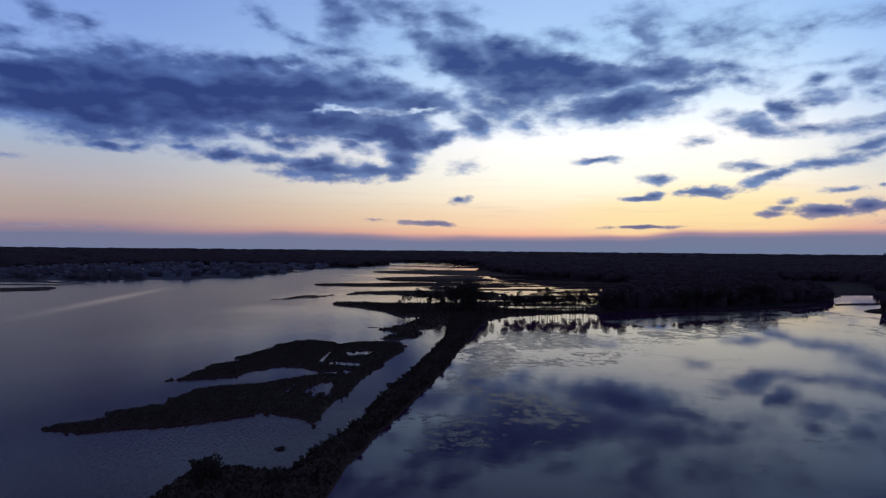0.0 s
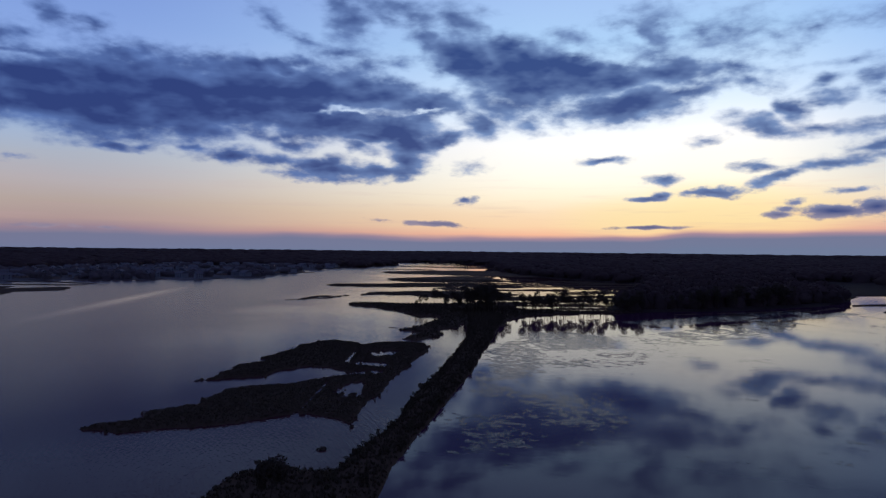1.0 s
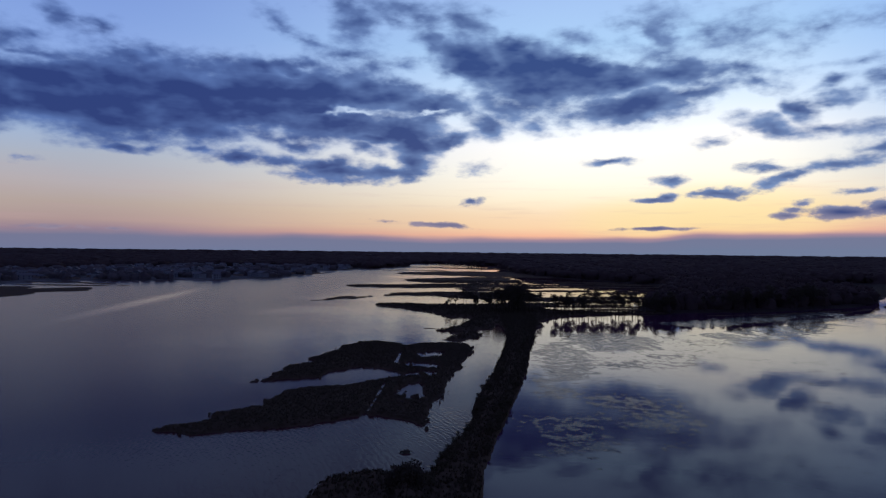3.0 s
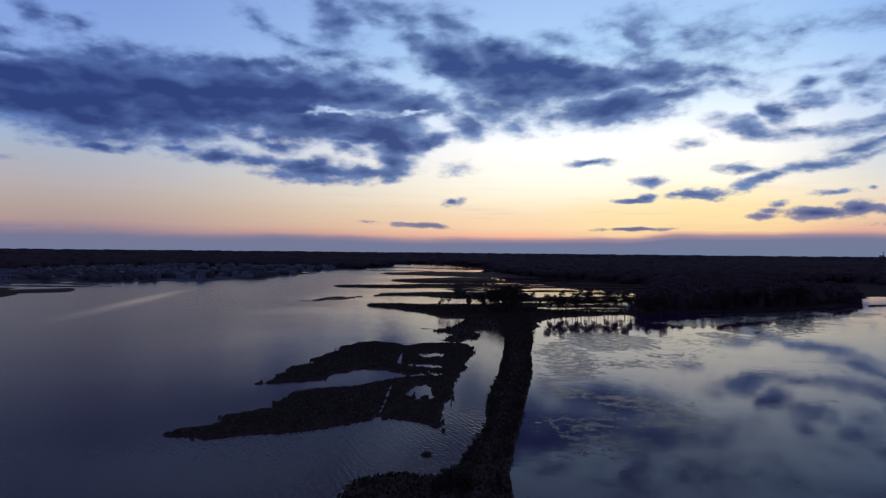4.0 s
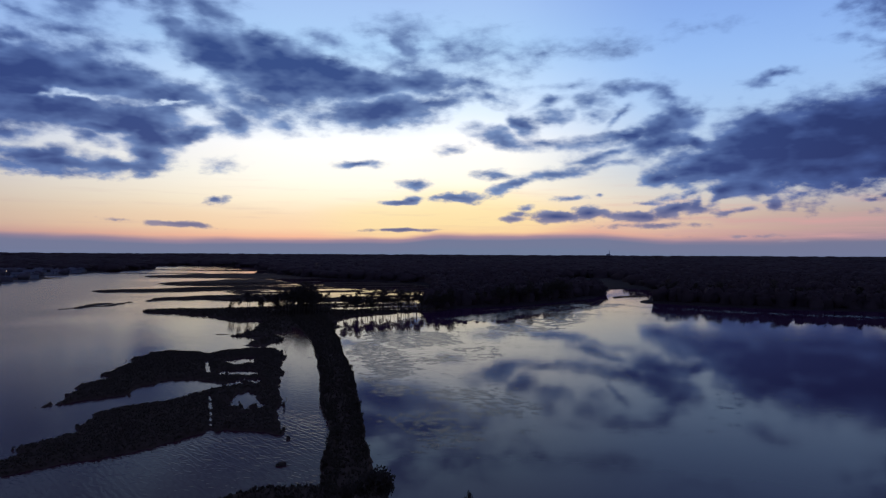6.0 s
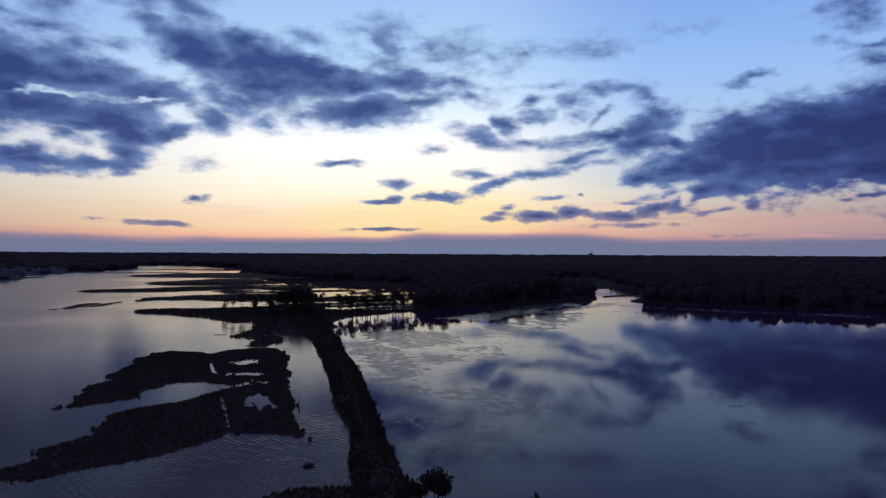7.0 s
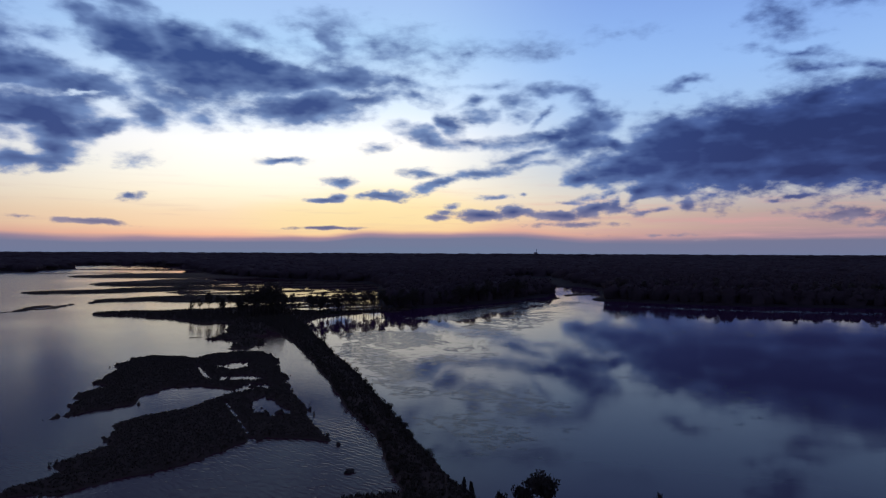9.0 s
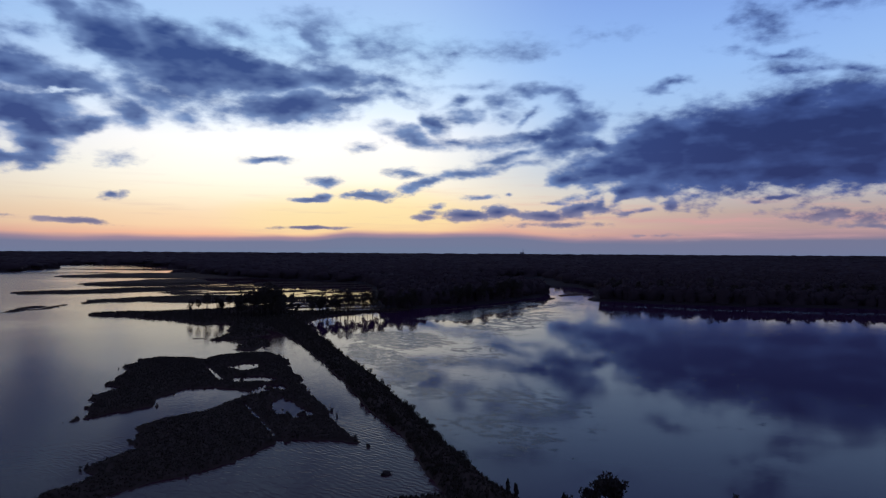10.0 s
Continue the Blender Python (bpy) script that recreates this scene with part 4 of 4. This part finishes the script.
def weed_sheet(name, xs, ys, fine):
    gx, gy = np.meshgrid(xs, ys)
    drift = 0.35 * gx + gy
    fleck = fbm(gx / (1.9 * fine), drift / (2.1 * fine), 4, 91, 0.68)
    patch = fbm(gx / 26, gy / 30, 3, 81)
    keep = fleck + 0.6 * (patch - 0.5) > 0.79
    for outline, wild, thick in MATS:
        depth = inside(gx, gy, outline) + ragged(gx, gy, wild, 9.0, 83) + ragged(gx, gy, wild * 0.5, 2.6, 84)
        keep |= fleck + np.clip(depth / 26, -0.5, 0.1) + thick > 0.53
    bank = along(gx, gy, BANK_MAT) + ragged(gx, gy, 7.0, 14.0, 85)
    keep |= fleck + np.clip(bank / 24, -0.5, 0.1) > 0.56
    keep &= (causeway_depth(gx, gy) < -0.8) & (peninsula_depth(gx, gy) < -0.5) & (lake_depth(gx, gy) > 1.5)
    n, m = gx.shape
    index = np.arange(n * m).reshape(n, m)
    quads = np.stack([index[:-1, :-1], index[:-1, 1:], index[1:, 1:], index[1:, :-1]], -1)[keep[:-1, :-1]]
    used, quads = np.unique(quads.reshape(-1, 4), return_inverse=True)
    rng = np.random.default_rng(3)
    verts = np.stack([gx.ravel(), gy.ravel(), np.full(gx.size, 0.012)], -1)[used] + rng.uniform(-0.3, 0.3, (len(used), 3)) * (fine, fine, 0.02)
    return tagged(mesh_object(name, verts, quads.reshape(-1, 4), ALGAE), "thin mats of grey-green weed floating on still water", "weed", kind="stuff")


weed_sheet("floating_weed", np.arange(-14, 110, 0.36), np.arange(125, 340, 0.5), 1.0)
weed_sheet("shore_weed", np.concatenate([np.arange(60, 290, 0.8), np.arange(290, 460, 1.2)]), np.concatenate([np.arange(225, 304, 1.0), np.arange(304, 480, 0.9)]), 1.8)


# ---- things ----
def box(verts, faces, low, high):
    n = len(verts)
    verts.extend([(x, y, z) for z in (low[2], high[2]) for y in (low[1], high[1]) for x in (low[0], high[0])])
    faces.extend([tuple(n + k for k in q) for q in ((0, 2, 3, 1), (4, 5, 7, 6), (0, 1, 5, 4), (2, 6, 7, 3), (0, 4, 6, 2), (1, 3, 7, 5))])


def box_part(name, low, high, mat, parent, label=""):
    verts, faces = [], []
    box(verts, faces, low, high)
    return tagged(mesh_object(name, verts, faces, mat, parent), label)


def build_house(wide, deep, tall, pitch, walls):
    root = new("house")
    box_part("wall", (-wide / 2, -deep / 2, -0.5), (wide / 2, deep / 2, tall), walls, root)
    e = 0.5
    ridge = tall + pitch
    verts = [(-wide / 2 - e, -deep / 2 - e, tall - 0.15), (wide / 2 + e, -deep / 2 - e, tall - 0.15), (wide / 2 + e, deep / 2 + e, tall - 0.15), (-wide / 2 - e, deep / 2 + e, tall - 0.15), (-wide / 2 - e, 0, ridge), (wide / 2 + e, 0, ridge)]
    roof = mesh_object("roof", verts, [(0, 1, 5, 4), (2, 3, 4, 5), (0, 4, 3), (1, 2, 5), (3, 2, 1, 0)], SHINGLE, root)
    box_part("chimney", (wide * 0.2, -0.4, ridge - 1.4), (wide * 0.2 + 0.7, 0.4, ridge + 0.9), BRICK_RED, roof)
    for side in (-1, 1):
        for k in range(3):
            for level in range(int(tall // 2.8)):
                cx, cz = -wide / 2 + wide * (k + 0.5) / 3, 1.0 + 2.7 * level
                box_part("window", (cx - 0.55, side * deep / 2 - 0.04, cz), (cx + 0.55, side * deep / 2 + 0.04, cz + 1.3), WINDOW_GLASS, root)
    box_part("door", (wide / 2 - 0.03, -0.5, 0), (wide / 2 + 0.05, 0.5, 2.1), BRICK_RED, root)
    return root


HOUSES = [build_house(11, 8, 5.6, 2.6, SIDING), build_house(14, 9, 3.0, 2.4, BRICK_RED), build_house(9, 8, 5.8, 3.0, SIDING), build_house(16, 10, 5.6, 2.8, SIDING)]
rng = random.Random(21)
count, spots = 0, []
while count < 230:
    x, y = rng.uniform(-820, -245), rng.uniform(560, 1500)
    depth = -float(lake_depth(np.array([x]), np.array([y]))[0])
    if not 14 < depth < 400 or any(math.hypot(x - a, y - b) < 21 for a, b in spots):
        continue
    spots.append((x, y))
    m = Matrix.Translation((x, y, height_at(ground_height, x, y))) @ Matrix.Rotation(rng.choice((0.3, 0.8, 1.8, 2.4)) + rng.uniform(-0.15, 0.15), 4, "Z")
    ob = HOUSES[count] if count < len(HOUSES) else copy_thing(HOUSES[rng.randrange(len(HOUSES))], m)
    ob.matrix_basis = m
    tagged(ob, "small shoreside house with a dark gabled roof", "house", "houses of the shore town")
    count += 1


def build_street_lamp():
    root = new("street_lamp")
    verts, faces = [], []
    tube(verts, faces, [(0, 0, -0.3), (0, 0, 4), (0, 0, 8)], [0.12, 0.09, 0.07], 8)
    mesh_object("pole", verts, faces, STEEL, root, True)
    verts, faces = [], []
    tube(verts, faces, [(0, 0, 8.0), (0.5, 0, 8.25), (1.3, 0, 8.3)], [0.06, 0.05, 0.05], 6)
    arm = mesh_object("arm", verts, faces, STEEL, root)
    box_part("lantern", (0.9, -0.35, 7.85), (1.6, 0.35, 8.2), LAMP_GLOW, arm, "glowing warm lantern")
    return root


lamp = build_street_lamp()
for n, (x, y) in enumerate(((-330, 1230), (-228, 1560), (-360, 1130), (-420, 930), (-300, 1480))):
    m = Matrix.Translation((x, y, height_at(ground_height, x, y)))
    ob = lamp if n == 0 else copy_thing(lamp, m)
    ob.matrix_basis = m
    tagged(ob, "tall street lamp lit at dusk in the far town", "street lamp", "street lamps of the far town")

# A far plant with a stack on the skyline.
plant = new("far_tower")
plant.matrix_basis = Matrix.Translation((2590, 3880, 22)) @ Matrix.Scale(0.85, 4)
verts, faces = [], []
tube(verts, faces, [(0, 0, -2), (0, 0, 28), (0, 0, 56)], [2.6, 2.2, 1.8], 10)
mesh_object("stack", verts, faces, STEEL, plant, True)
box_part("building", (-24, -8, -2), (4, 8, 29), STEEL, plant)
tagged(plant, "distant grey stack and block on the skyline", "tower")

# A waterlogged stump with snags, standing in the shallows.
snag = new("stump")
snag.matrix_basis = Matrix.Translation((-32.1, 133, -0.1)) @ Matrix.Scale(0.85, 4)
srng = random.Random(5)
verts, faces = [], []
tube(verts, faces, [(0, 0, -1.2), (0.1, 0, 0.3), (0.5, 0.2, 0.7)], [1.2, 0.9, 0.35], 9)
mesh_object("trunk", verts, faces, BARK, snag)
for k in range(6):
    verts, faces = [], []
    turn = k * 1.1 + srng.uniform(-0.3, 0.3)
    reach = srng.uniform(0.8, 1.7)
    tube(verts, faces, [(0, 0, 0.2), (math.cos(turn) * reach * 0.5, math.sin(turn) * reach * 0.5, 0.55), (math.cos(turn) * reach, math.sin(turn) * reach, srng.uniform(-0.3, 0.6))], [0.5, 0.35, 0.15], 6)
    mesh_object("root", verts, faces, BARK, snag)
tagged(snag, "waterlogged dark tree stump with roots in the shallows", "stump")
